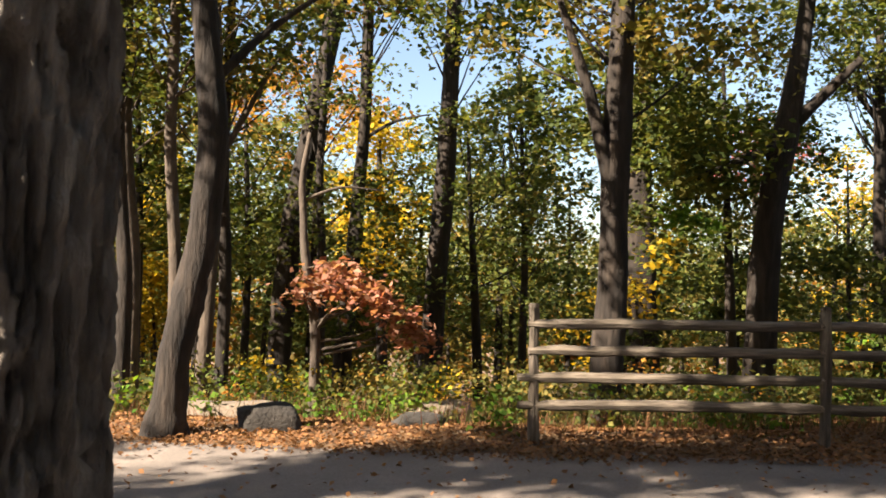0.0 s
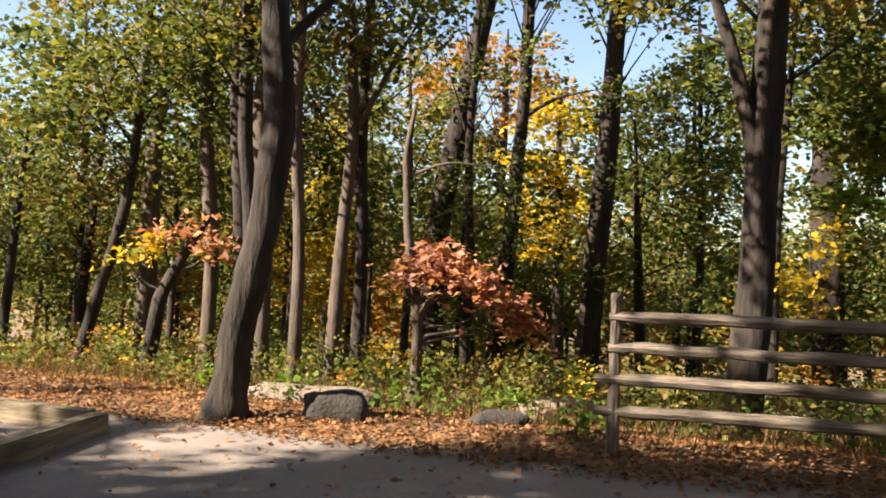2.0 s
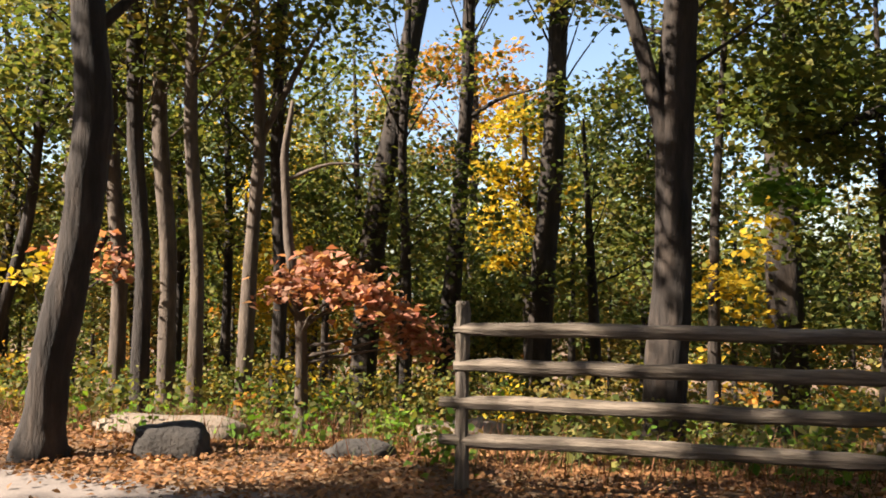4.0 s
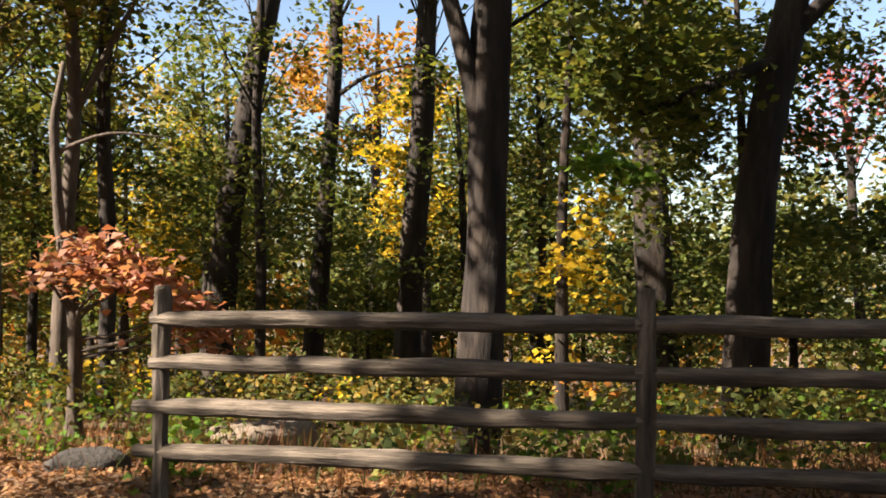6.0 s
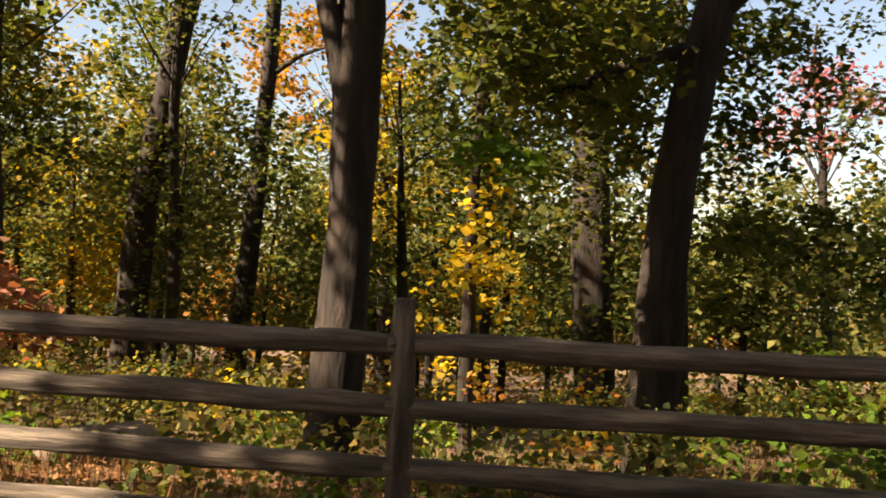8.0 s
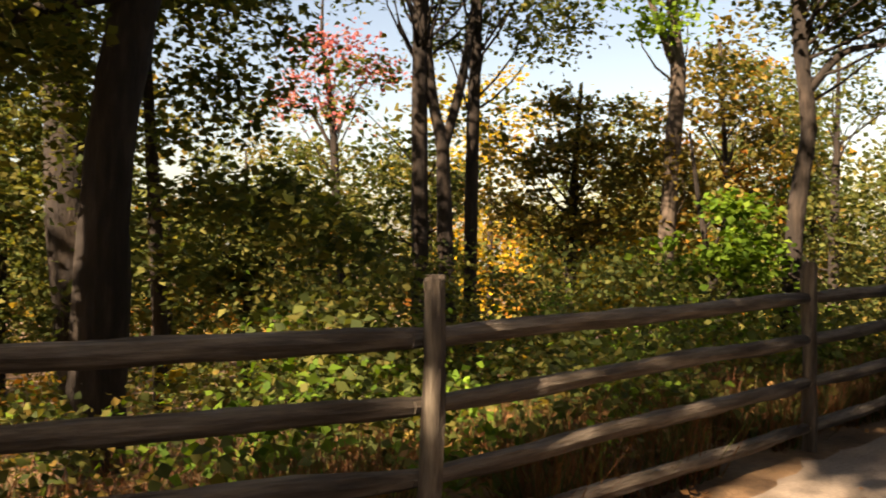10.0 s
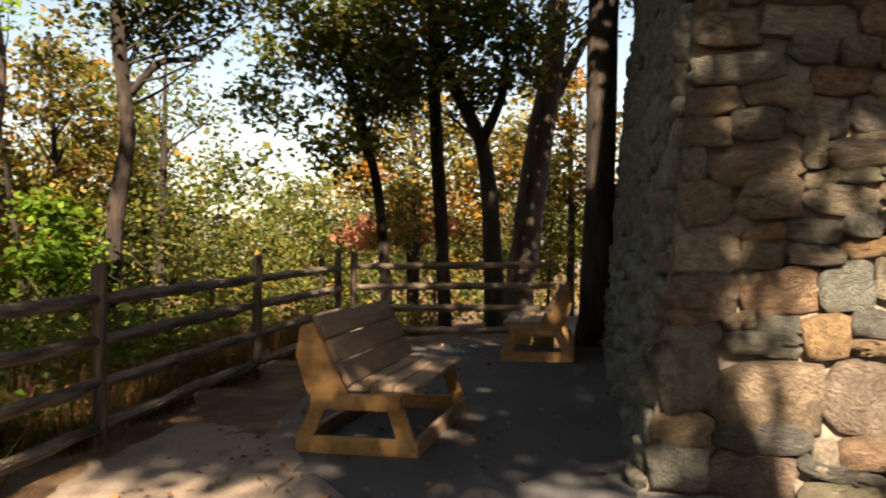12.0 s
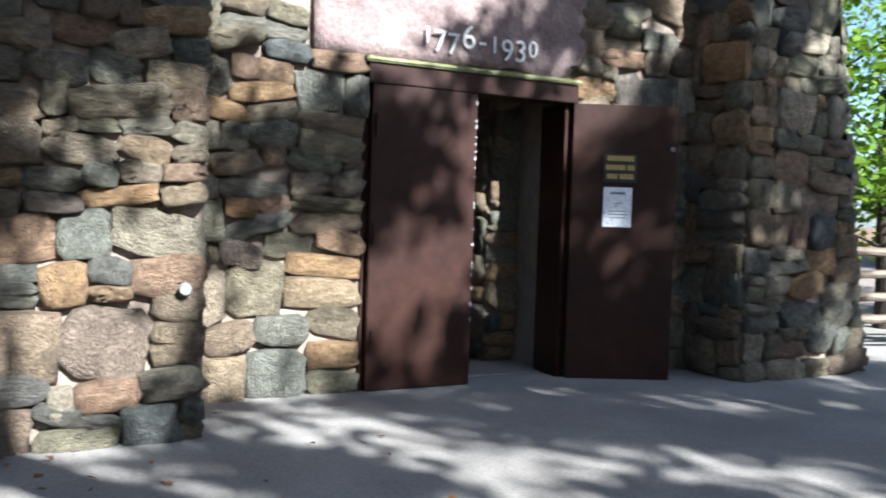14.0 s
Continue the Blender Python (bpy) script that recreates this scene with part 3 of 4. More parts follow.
part("survey_disc", bm, MAT["plate"], tower, "small pale round metal disc")

# door frame and leaves
frame_d = empty("door_1", TM, "brown painted steel double door, one leaf standing open", "door")
frame_d["kind"] = "structure"
box_part("door_header", (-0.03, -0.1, HEAD), (DOOR_W + 0.03, 0.1, 2.31), MAT["steel"], frame_d, 0.006)
box_part("jamb", (-0.03, -0.03, 0), (0.03, 0.12, HEAD), MAT["steel"], frame_d, 0.004)
box_part("jamb", (DOOR_W - 0.04, -0.03, 0), (DOOR_W + 0.03, 0.3, HEAD), MAT["steel"], frame_d, 0.004)
leaf_l = box_part("door_leaf", (0.0, -0.095, 0.03), (0.83, -0.045, HEAD - 0.005), MAT["steel"], frame_d, 0.005, "closed brown steel leaf with chipped edge")
rg = np.random.default_rng(3)
for k in range(26):
    z = rg.choice([rg.uniform(1.5, 2.1), rg.uniform(0.3, 1.4)])
    w, h = rg.uniform(0.004, 0.014), rg.uniform(0.01, 0.035)
    box_part("chip", (0.829 - w, -0.0975, z), (0.8315, -0.07, z + h), MAT["chip"], leaf_l, 0.002)
for z in (0.3, 1.05, 1.8):
    box_part("hinge", (0.02, -0.112, z), (0.05, -0.09, z + 0.16), MAT["steel"], leaf_l, 0.006)
leaf_m = Matrix.Translation((DOOR_W, -0.06, 0)) @ Matrix.Rotation(math.radians(-25), 4, "Z")
leaf_r = box_part("door_leaf", (0.01, -0.03, 0.02), (0.84, 0.02, HEAD), MAT["steel"], frame_d, 0.005, "brown steel leaf swung open with a sign", turn=leaf_m)


def on_leaf(name, lo, hi, mat, parent, label=""):
    return box_part(name, lo, hi, mat, parent, 0.0015, label, leaf_m)


sign = on_leaf("sign", (0.26, -0.036, 1.57), (0.52, -0.028, 1.79), MAT["sign"], leaf_r, "dark green sign with three yellow text lines")
for z, a, b in ((1.735, 0.285, 0.495), (1.665, 0.275, 0.43), (1.665, 0.445, 0.5), (1.595, 0.285, 0.37), (1.595, 0.385, 0.495)):
    on_leaf("text_line", (a, -0.039, z), (b, -0.035, z + 0.04), MAT["gold"], sign)
paper = on_leaf("notice", (0.265, -0.033, 1.22), (0.49, -0.029, 1.53), MAT["paper"], leaf_r, "white paper notice with faint grey print")
for z, a, b in ((1.475, 0.32, 0.44), (1.40, 0.35, 0.39), (1.405, 0.395, 0.42), (1.38, 0.355, 0.385), (1.34, 0.31, 0.45), (1.315, 0.3, 0.46), (1.29, 0.32, 0.44)):
    on_leaf("text_line", (a, -0.0345, z), (b, -0.0325, z + (0.018 if z > 1.45 else 0.007)), MAT["ink"], paper)
bm = bmesh.new()
bmesh.ops.create_cone(bm, cap_ends=True, segments=16, radius1=0.022, radius2=0.018, depth=0.02)
bmesh.ops.transform(bm, matrix=leaf_m @ Matrix.Translation((0.8, -0.035, 1.84)) @ Matrix.Rotation(math.pi / 2, 4, "X"), verts=bm.verts)
part("lock_cylinder", bm, MAT["plate"], leaf_r)

# ---- fence ----
HIGH_A, HIGH_B = (1.03, 0.80, 0.57, 0.34), (0.97, 0.71, 0.43, 0.15)


def post_thing(x, y, top, seed, label, group="fence posts"):
    th = empty("fence_post", pose(x, y, ground_z(x, y), 0, 0, seed * 31 % 90), label, "fence post", group)
    rg = np.random.default_rng(seed)
    lx, ly = rg.normal(0, 0.012, 2)
    me = tube_mesh("shaft", [(0, 0, -0.2), (lx, ly, 0.3), (lx * 2, ly * 2, 0.8), (lx * 2, ly * 2, top - 0.03), (lx * 2, ly * 2, top)], [0.049, 0.047, 0.046, 0.045, 0.039], 9, 0.1, seed, 0.12, 4, False)
    put("shaft", me, MAT["post"], th)
    return th


def rail_thing(a, b, seed, group="fence rails", thick=0.047):
    """A split rail from a to b, uneven along its length, ends tapered into the posts."""
    a, b = Vector(a), Vector(b)
    L = (b - a).length
    rg = np.random.default_rng(seed)
    n = 9
    pts = [(L * k / n, rg.normal(0, 0.005), rg.normal(0, 0.005)) for k in range(n + 1)]
    rad = [thick * (0.72 if k in (0, n) else 1) * rg.uniform(0.94, 1.06) for k in range(n + 1)]
    me = tube_mesh("rail", pts, rad, 9, 0.05, seed, 0.12, 4, False)
    d = (b - a).normalized()
    yax = Vector((0, 0, 1)).cross(d).normalized()
    m = Matrix((d, yax, d.cross(yax))).transposed().to_4x4()
    m.translation = a
    th = put("fence_rail", me, MAT["rail"])
    th.matrix_world = m
    return tagged(th, "weathered grey split rail spanning two fence posts", "fence rail", group)


WEATHERED = "weathered grey split-log fence post set in the ground"
tops = (1.2, 1.2, 1.22, 1.2, 1.2, 1.22)
for k, (x, y) in enumerate(FENCE[:6]):
    post_thing(x, y, tops[k], k + 1, WEATHERED)
corner2 = (7.33, 7.86)
post_thing(*corner2, 1.18, 9, "weathered grey split-log corner post of the fence")
for k in range(5):
    (ax, ay), (bx, by) = FENCE[k], FENCE[k + 1]
    d = Vector((bx - ax, by - ay, 0)).normalized()
    for r in range(4):
        za = (HIGH_A if k < 2 else HIGH_B)[r]
        zb = (HIGH_A if k < 1 else HIGH_B)[r]
        if k == 1:
            za = HIGH_A[r]
        e0 = 0.14 if k == 0 and r > 1 else 0.05
        rail_thing((ax - d.x * e0, ay - d.y * e0, za), (bx + d.x * 0.05, by + d.y * 0.05, zb), 50 + k * 7 + r, thick=0.048 if k < 2 else 0.044)
for (ax, ay), (bx, by), sd in ((corner2, (8.78, 5.72), 120),):
    for r in range(4):
        rail_thing((ax, ay, HIGH_B[r] + 0.03), (bx, by, HIGH_B[r] + 0.05), sd + r)
# the fence goes on beyond the tower
for k, (x, y) in enumerate(((7.6, -4.3), (8.1, -7.2))):
    post_thing(x + 0.5, y - 0.4, 1.2, 30 + k, WEATHERED)
for r in range(4):
    rail_thing((8.05, -4.55, HIGH_A[r]), (8.65, -7.7, HIGH_A[r]), 140 + r)

# ---- benches ----
def bench_thing(m, label):
    """Origin: a ground corner; x along the bench, y from its back to its front."""
    th = empty("bench", m, label, "bench", "benches")
    L, D = 1.62, 0.80
    P = MAT["pine"]
    for x in (0.0, L - 0.045):
        box_part("base_rail", (x, 0, 0), (x + 0.045, D, 0.11), P, th, 0.006)
        box_part("seat_bearer", (x + 0.046, 0.12, 0.29), (x + 0.09, 0.70, 0.39), P, th, 0.006)
        for y0, y1 in ((0.06, 0.2), (0.72, 0.62)):
            bm = bmesh.new()
            vs = rough_box(bm, (x + 0.003, y0 - 0.055, 0.1), (x + 0.045, y0 + 0.055, 0.39))
            for v in vs:
                if v.co.z > 0.3:
                    v.co.y += y1 - y0
            bmesh.ops.bevel(bm, geom=list(bm.edges), offset=0.005, segments=2, affect="EDGES")
            part("leg", bm, P, th)
        bm = bmesh.new()
        prof = [(0.10, 0.38), (0.36, 0.38), (0.22, 0.66), (0.14, 0.83), (0.05, 0.80), (0.02, 0.62)]
        f1 = [bm.verts.new((x + 0.05, y, z)) for y, z in prof]
        f2 = [bm.verts.new((x + 0.09, y, z)) for y, z in prof]
        bm.faces.new(f1)
        bm.faces.new(f2[::-1])
        for k in range(6):
            bm.faces.new((f1[k], f2[k], f2[(k + 1) % 6], f1[(k + 1) % 6]))
        bmesh.ops.recalc_face_normals(bm, faces=bm.faces)
        bmesh.ops.bevel(bm, geom=list(bm.edges), offset=0.008, segments=2, affect="EDGES")
        part("back_bracket", bm, P, th)
    for y in (0.0, D - 0.045):
        box_part("base_rail", (0.046, y, 0), (L - 0.046, y + 0.045, 0.11), MAT["plank"], th, 0.006)
    for k, (y0, y1) in enumerate(((0.32, 0.465), (0.475, 0.62), (0.63, 0.775))):
        box_part("seat_plank", (-0.02 + 0.1, y0, 0.392), (L - 0.06, y1, 0.43), MAT["plank"], th, 0.006)
    tilt = math.atan2(0.24, 0.45)
    for k in range(3):
        tm = Matrix.Translation((0, 0.345, 0.43)) @ Matrix.Rotation(tilt, 4, "X") @ Matrix.Translation((0, 0, 0.165 * k))
        box_part("back_plank", (0.0, -0.02, 0.0), (L - 0.03, 0.02, 0.15), MAT["plank"], th, 0.006, turn=tm)
    return th


def axes(o, xdir, ydir):
    x = Vector((*xdir, 0)).normalized()
    y = Vector((-x.y, x.x, 0))
    if y.dot(Vector((*ydir, 0))) < 0:
        y = -y
    m = Matrix((x, y, x.cross(y))).transposed().to_4x4()
    m.translation = o
    return m


# seat faces away from the fence; the mirrored bench runs its x the other way to stay upright
ax1 = Vector((0.89, 0.45, 0)).normalized()
dn1 = Vector((ax1.y, -ax1.x, 0))
far_corner = Vector((2.87, 3.94, 0.012)) + ax1 * 1.62
bench_thing(axes(far_corner, (-ax1.x, -ax1.y), (dn1.x, dn1.y)), "yellow pine park bench with greyed plank seat")
bench_thing(axes(Vector((7.48, 4.68, 0.012)), (0.86, 0.51), (-0.51, 0.86)), "yellow pine park bench standing with its back to the tower")
# ---- rocks ----
def rock_thing(name, c, size, seed, mat, label, turn=0.0):
    bm = bmesh.new()
    bmesh.ops.create_icosphere(bm, subdivisions=3, radius=1.0)
    for v in bm.verts:
        p = v.co.copy()
        q = 1 + 0.28 * noise.noise(p * 1.3 + Vector((seed, 0, 0))) + 0.1 * noise.noise(p * 3.5 + Vector((0, seed, 0)))
        p = Vector([math.copysign(abs(a) ** 0.75, a) for a in p]) * q
        v.co = Vector((p.x * size[0], p.y * size[1], p.z * size[2]))
    ob = part(name, bm, mat, smooth=True)
    ob.matrix_world = pose(c[0], c[1], ground_z(c[0], c[1]) + size[2] * 0.45, 0, 0, turn)
    return tagged(ob, label, "rock")


rock_thing("boulder", (-8.1, 2.35), (0.3, 0.22, 0.17), 3, MAT["rock"], "dark grey boulder among fallen leaves", 15)
rock_thing("boulder", (-6.8, 2.85), (0.25, 0.18, 0.1), 8, MAT["rock"], "low dark boulder half sunk in leaf litter", 40)
rock_thing("rock_slab", (-8.9, 3.3), (0.75, 0.3, 0.14), 12, MAT["pale_rock"], "long pale flat rock lying on the leaves", 10)
rock_thing("rock_slab", (-6.9, 5.4), (0.55, 0.35, 0.2), 17, MAT["pale_rock"], "pale rounded rock in the undergrowth", 60)
rock_thing("boulder", (-12.6, 1.5), (0.5, 0.4, 0.2), 23, MAT["rock"], "dark boulder at the edge of the path", 80)
rock_thing("stone_chock", (7.05, -2.55), (0.08, 0.06, 0.05), 5, MAT["pale_rock"], "small loose stone wedged beside the open door")

def timber_thing(a, b):
    a, b = Vector((*a, 0)), Vector((*b, 0))
    th = box_part("timber_edging", (0, -0.075, -0.02), ((b - a).length, 0.075, 0.15), MAT["timber"], None, 0.012)
    th.matrix_world = pose(a.x, a.y, 0.01, 0, 0, math.degrees(math.atan2(b.y - a.y, b.x - a.x)))
    return tagged(th, "squared landscape timber lying as path edging", "timber", "edging timbers")


timber_thing((-9.31, 0.85), (-8.8, -1.5))
timber_thing((-12.0, 0.95), (-9.4, 0.85))

# ---- trees along the fence ----
tree("tree", "mature tree with a curved, leaning trunk at the roadside", [(-8.88, 1.83, 0.0), (-8.8, 1.85, 0.74), (-8.7, 1.87, 1.21), (-8.59, 1.9, 1.78), (-8.51, 1.91, 2.58), (-8.6, 1.88, 3.6), (-8.9, 1.9, 6), (-8.8, 2.0, 8.5)],
     [0.15, 0.14, 0.138, 0.135, 0.13, 0.12, 0.09, 0.04], [("green", blob_centres((-8.6, 2.2, 7.4), (2.8, 2.6, 1.7), 26, 1), 0.7, 110, 0.13)], [([(-8.55, 1.9, 3.1), (-8.1, 2.2, 3.7), (-7.5, 2.5, 4.2)], [0.05, 0.035, 0.015])], seed=1)
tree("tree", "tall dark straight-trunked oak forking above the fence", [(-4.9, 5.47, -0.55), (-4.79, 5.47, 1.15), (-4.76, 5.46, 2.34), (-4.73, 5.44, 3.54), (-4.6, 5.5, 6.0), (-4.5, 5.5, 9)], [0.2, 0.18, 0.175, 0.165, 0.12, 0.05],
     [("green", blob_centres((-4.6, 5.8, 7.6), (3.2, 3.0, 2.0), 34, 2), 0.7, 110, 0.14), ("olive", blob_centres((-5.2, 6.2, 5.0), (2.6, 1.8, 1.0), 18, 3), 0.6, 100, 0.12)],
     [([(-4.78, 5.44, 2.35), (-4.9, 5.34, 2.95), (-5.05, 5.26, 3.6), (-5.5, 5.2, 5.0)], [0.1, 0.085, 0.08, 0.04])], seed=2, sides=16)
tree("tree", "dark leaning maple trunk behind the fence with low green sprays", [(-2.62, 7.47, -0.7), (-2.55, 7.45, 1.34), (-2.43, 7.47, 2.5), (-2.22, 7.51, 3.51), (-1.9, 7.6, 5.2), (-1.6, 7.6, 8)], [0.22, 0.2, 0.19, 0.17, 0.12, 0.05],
     [("green", blob_centres((-3.5, 6.9, 3.3), (0.9, 0.9, 0.8), 20, 4, 0.1), 0.45, 100, 0.11), ("green", blob_centres((-1.9, 7.8, 6.4), (3.2, 2.8, 1.7), 34, 5), 0.7, 100, 0.14), ("green", blob_centres((-1.3, 8.2, 1.5), (1.2, 0.8, 0.6), 14, 32, 0.1), 0.45, 100, 0.11),
      ("bright", [(-3.78, 5.9, 2.2), (-3.6, 6.0, 2.15), (-3.9, 6.1, 2.3)], 0.28, 60, 0.11), ("yellow", [(-4.1, 6.6, 1.7), (-4.2, 6.7, 1.35), (-4.0, 6.5, 2.0)], 0.3, 50, 0.1)],
     [([(-2.23, 7.45, 3.4), (-2.76, 7.23, 3.2), (-3.43, 7.01, 2.9), (-3.87, 6.87, 2.75)], [0.08, 0.06, 0.045, 0.02]), ([(-2.2, 7.5, 3.6), (-1.7, 7.5, 4.1), (-1.2, 7.4, 4.6)], [0.1, 0.08, 0.05])], seed=3, sides=16, twigs=False)
tree("young_tree", "leafy dark green maple filling the gap below the slope", [(-2.4, 10.2, -0.9), (-2.5, 10.1, 2.2), (-2.6, 10.0, 5.2)], [0.09, 0.07, 0.03], [("green", blob_centres((-2.4, 10.0, 3.0), (1.9, 1.0, 2.3), 50, 232, 0.1), 0.5, 110, 0.11)], seed=203, twigs=False)
tree("young_tree", "spreading maple with mixed green and yellow leaves", [(-4.6, 8.4, -0.7), (-4.6, 8.4, 2.0), (-4.4, 8.3, 5.4)], [0.08, 0.06, 0.03], [("green", blob_centres((-4.0, 8.5, 4.2), (1.5, 0.8, 1.3), 34, 233, 0.1), 0.45, 100, 0.11), ("yellow", blob_centres((-4.8, 8.6, 1.2), (0.7, 0.6, 0.9), 8, 234, 0.1), 0.4, 70, 0.09)], seed=204, twigs=False)
tree("tree", "thick dark maple trunk rising from the wooded slope", [(-3.62, 12.11, -1.25), (-3.81, 11.97, 2.1), (-3.83, 11.93, 3.75), (-3.7, 11.9, 6), (-3.6, 11.9, 9.5)], [0.29, 0.26, 0.24, 0.18, 0.06],
     [("green", blob_centres((-3.8, 11.6, 5.2), (2.4, 1.6, 1.3), 30, 6, 0.2), 0.6, 100, 0.14), ("green", blob_centres((-3.6, 11.9, 8), (3.2, 3.0, 1.6), 28, 7), 0.8, 90, 0.17)], seed=4, twigs=False)
tree("tree", "dark leaning trunk in the middle of the wood", [(-10.74, 10.91, -1.5), (-10.5, 10.92, 2.15), (-10.09, 11.03, 4.47), (-9.74, 11.12, 6.37), (-9.3, 11.2, 9.5)], [0.24, 0.21, 0.19, 0.17, 0.08], [("green", blob_centres((-9.4, 11.4, 9.2), (2.8, 2.6, 1.6), 20, 8), 0.8, 90, 0.17)], seed=5)
tree("tree", "slim dark trunk with bare side branches", [(-9.98, 12.83, -1.7), (-9.66, 12.87, 2.06), (-9.47, 12.88, 4.58), (-9.4, 12.82, 6.86), (-9.4, 12.8, 10)], [0.19, 0.16, 0.13, 0.11, 0.04], [("orange", blob_centres((-9.2, 13.2, 8.6), (2.2, 2, 1.6), 26, 9), 0.7, 80, 0.16)],
     [([(-9.5, 12.88, 4.4), (-8.8, 12.8, 4.8), (-8.0, 12.7, 4.9)], [0.05, 0.035, 0.012])], seed=6)
tree("tree", "dark upright trunk with sunlit upper bark", [(-8.02, 12.52, -1.5), (-7.78, 12.52, 2.31), (-7.64, 12.52, 4.47), (-7.56, 12.5, 6.63), (-7.4, 12.5, 10)], [0.25, 0.21, 0.19, 0.16, 0.06], [("green", blob_centres((-7.2, 12.6, 7.6), (2.2, 2.2, 1.6), 22, 10), 0.8, 100, 0.16)], seed=7)
tree("young_tree", "slender sapling with drooping russet-red leaves", [(-8.27, 4.55, -0.3), (-8.25, 4.53, 0.82), (-8.38, 4.46, 1.68), (-8.42, 4.42, 2.54), (-8.34, 4.44, 3.1)], [0.07, 0.055, 0.05, 0.04, 0.02],
     [("red", [(-8.2, 4.45, 1.42), (-8.0, 4.5, 1.5), (-7.85, 4.6, 1.38), (-7.65, 4.65, 1.3), (-7.5, 4.7, 1.15), (-7.35, 4.75, 1.0), (-7.2, 4.85, 0.85), (-7.9, 4.3, 1.3), (-7.6, 4.4, 1.2), (-8.3, 4.3, 1.25), (-7.15, 4.85, 0.7)], 0.3, 120, 0.095)],
     [([(-8.3, 4.5, 1.2), (-7.9, 4.6, 1.35), (-7.4, 4.75, 1.0)], [0.03, 0.02, 0.008]), ([(-8.42, 4.43, 2.3), (-8.0, 4.6, 2.5), (-7.5, 4.8, 2.45)], [0.025, 0.015, 0.005])], bark="bark_pale", seed=8)
side = [((-11.29, 5.83), (-11.36, 5.7), 0.1), ((-11.6, 6.72), (-11.74, 6.67), 0.11), ((-11.94, 6.61), (-12.08, 6.57), 0.1), ((-10.72, 6.15), (-10.68, 5.96), 0.085), ((-10.79, 8.26), (-10.69, 8.07), 0.1), ((-12.96, 7.35), (-13.13, 7.3), 0.11), ((-9.83, 10.76), (-9.76, 10.6), 0.08), ((-15.5, 9.0), (-15.4, 9.2), 0.16)]
for k, ((ax, ay), (bx, by), r) in enumerate(side):
    z0 = ground_z(ax, ay) - 0.1
    tree("tree", "slim grey-brown trunk among crowded woodland trees", [(ax, ay, z0), (ax + 0.05, ay, 1.5), ((ax + bx) / 2 - 0.06, (ay + by) / 2, 3.2), (bx, by, 5.2), (bx + 0.1, by, 8)], [r * 1.1, r, r * 0.95, r * 0.8, r * 0.3],
         [(("green", "olive")[k % 2], blob_centres((bx, by, 5.8), (2.0, 1.9, 1.8), 20, 40 + k), 0.6, 100, 0.11)], bark=("bark", "bark_pale")[k % 2], seed=20 + k, group="slim woodland trees")
tree("tree", "slim forked trunk with a sunlit stem", [(-10.72, 7.22, -0.9), (-10.59, 7.19, 1.44), (-10.43, 7.17, 3.34), (-10.51, 7.08, 5.09), (-10.6, 7.0, 7.5)], [0.11, 0.1, 0.085, 0.06, 0.03], [("green", blob_centres((-10.4, 7.2, 6.0), (1.8, 1.6, 1.8), 18, 60), 0.6, 90, 0.13)],
     [([(-10.45, 7.17, 3.2), (-10.0, 7.3, 4.1), (-9.5, 7.4, 5.0)], [0.05, 0.04, 0.015])], bark="bark_pale", seed=31)
tree("young_tree", "crooked dark sapling with russet and yellow sprays", [(-13.26, 6.22, -0.8), (-13.05, 6.28, 0.75), (-12.71, 6.38, 1.42), (-12.4, 6.47, 1.9)], [0.11, 0.1, 0.08, 0.04],
     [("red", [(-12.9, 6.3, 1.7), (-12.5, 6.4, 1.75), (-12.2, 6.5, 1.5)], 0.4, 70, 0.13), ("yellow", [(-13.4, 6.2, 1.4), (-13.2, 6.2, 1.55)], 0.4, 60, 0.12)], seed=32)
tree("tree", "leaning slim trunk at the wood's edge", [(-15.06, 6.73, -0.8), (-14.58, 6.87, 1.03), (-14.27, 6.96, 2.19), (-14.0, 7, 5), (-13.9, 7, 7)], [0.1, 0.09, 0.08, 0.06, 0.03], [("green", blob_centres((-14.2, 7.0, 4.4), (1.9, 1.8, 1.7), 34, 61), 0.6, 90, 0.14)], seed=33)
# beyond the second half of the fence
tree("tree", "tall dark trunk down the slope", [(0.9, 12.75, -1.4), (0.9, 12.74, 1.81), (0.92, 12.72, 5.11), (0.95, 12.7, 9)], [0.13, 0.12, 0.1, 0.04], [("green", blob_centres((0.4, 12.8, 6.4), (2.3, 1.8, 1.7), 44, 62, 0.1), 0.55, 120, 0.1)], seed=34)
tree("tree", "dark trunk forking into two stems", [(1.37, 12.74, -1.4), (1.26, 12.73, 1.82), (1.25, 12.72, 2.73), (1.07, 12.72, 3.46), (0.9, 12.7, 6.5)], [0.13, 0.11, 0.1, 0.07, 0.03], [("green", blob_centres((1.5, 12.8, 6.6), (1.6, 1.5, 1.7), 34, 63, 0.1), 0.5, 120, 0.1)],
     [([(1.25, 12.72, 2.65), (1.52, 12.71, 3.55), (1.8, 12.7, 5.12), (1.9, 12.7, 7)], [0.08, 0.065, 0.05, 0.02])], seed=35)
tree("tree", "slim dark upright trunk", [(1.73, 13.24, -1.5), (1.79, 13.21, 2.7), (1.91, 13.2, 5.27), (2.0, 13.2, 8)], [0.11, 0.095, 0.075, 0.03], [("green", blob_centres((2.4, 13.4, 5.6), (1.6, 1.4, 1.8), 34, 64, 0.1), 0.5, 120, 0.1)], seed=36)
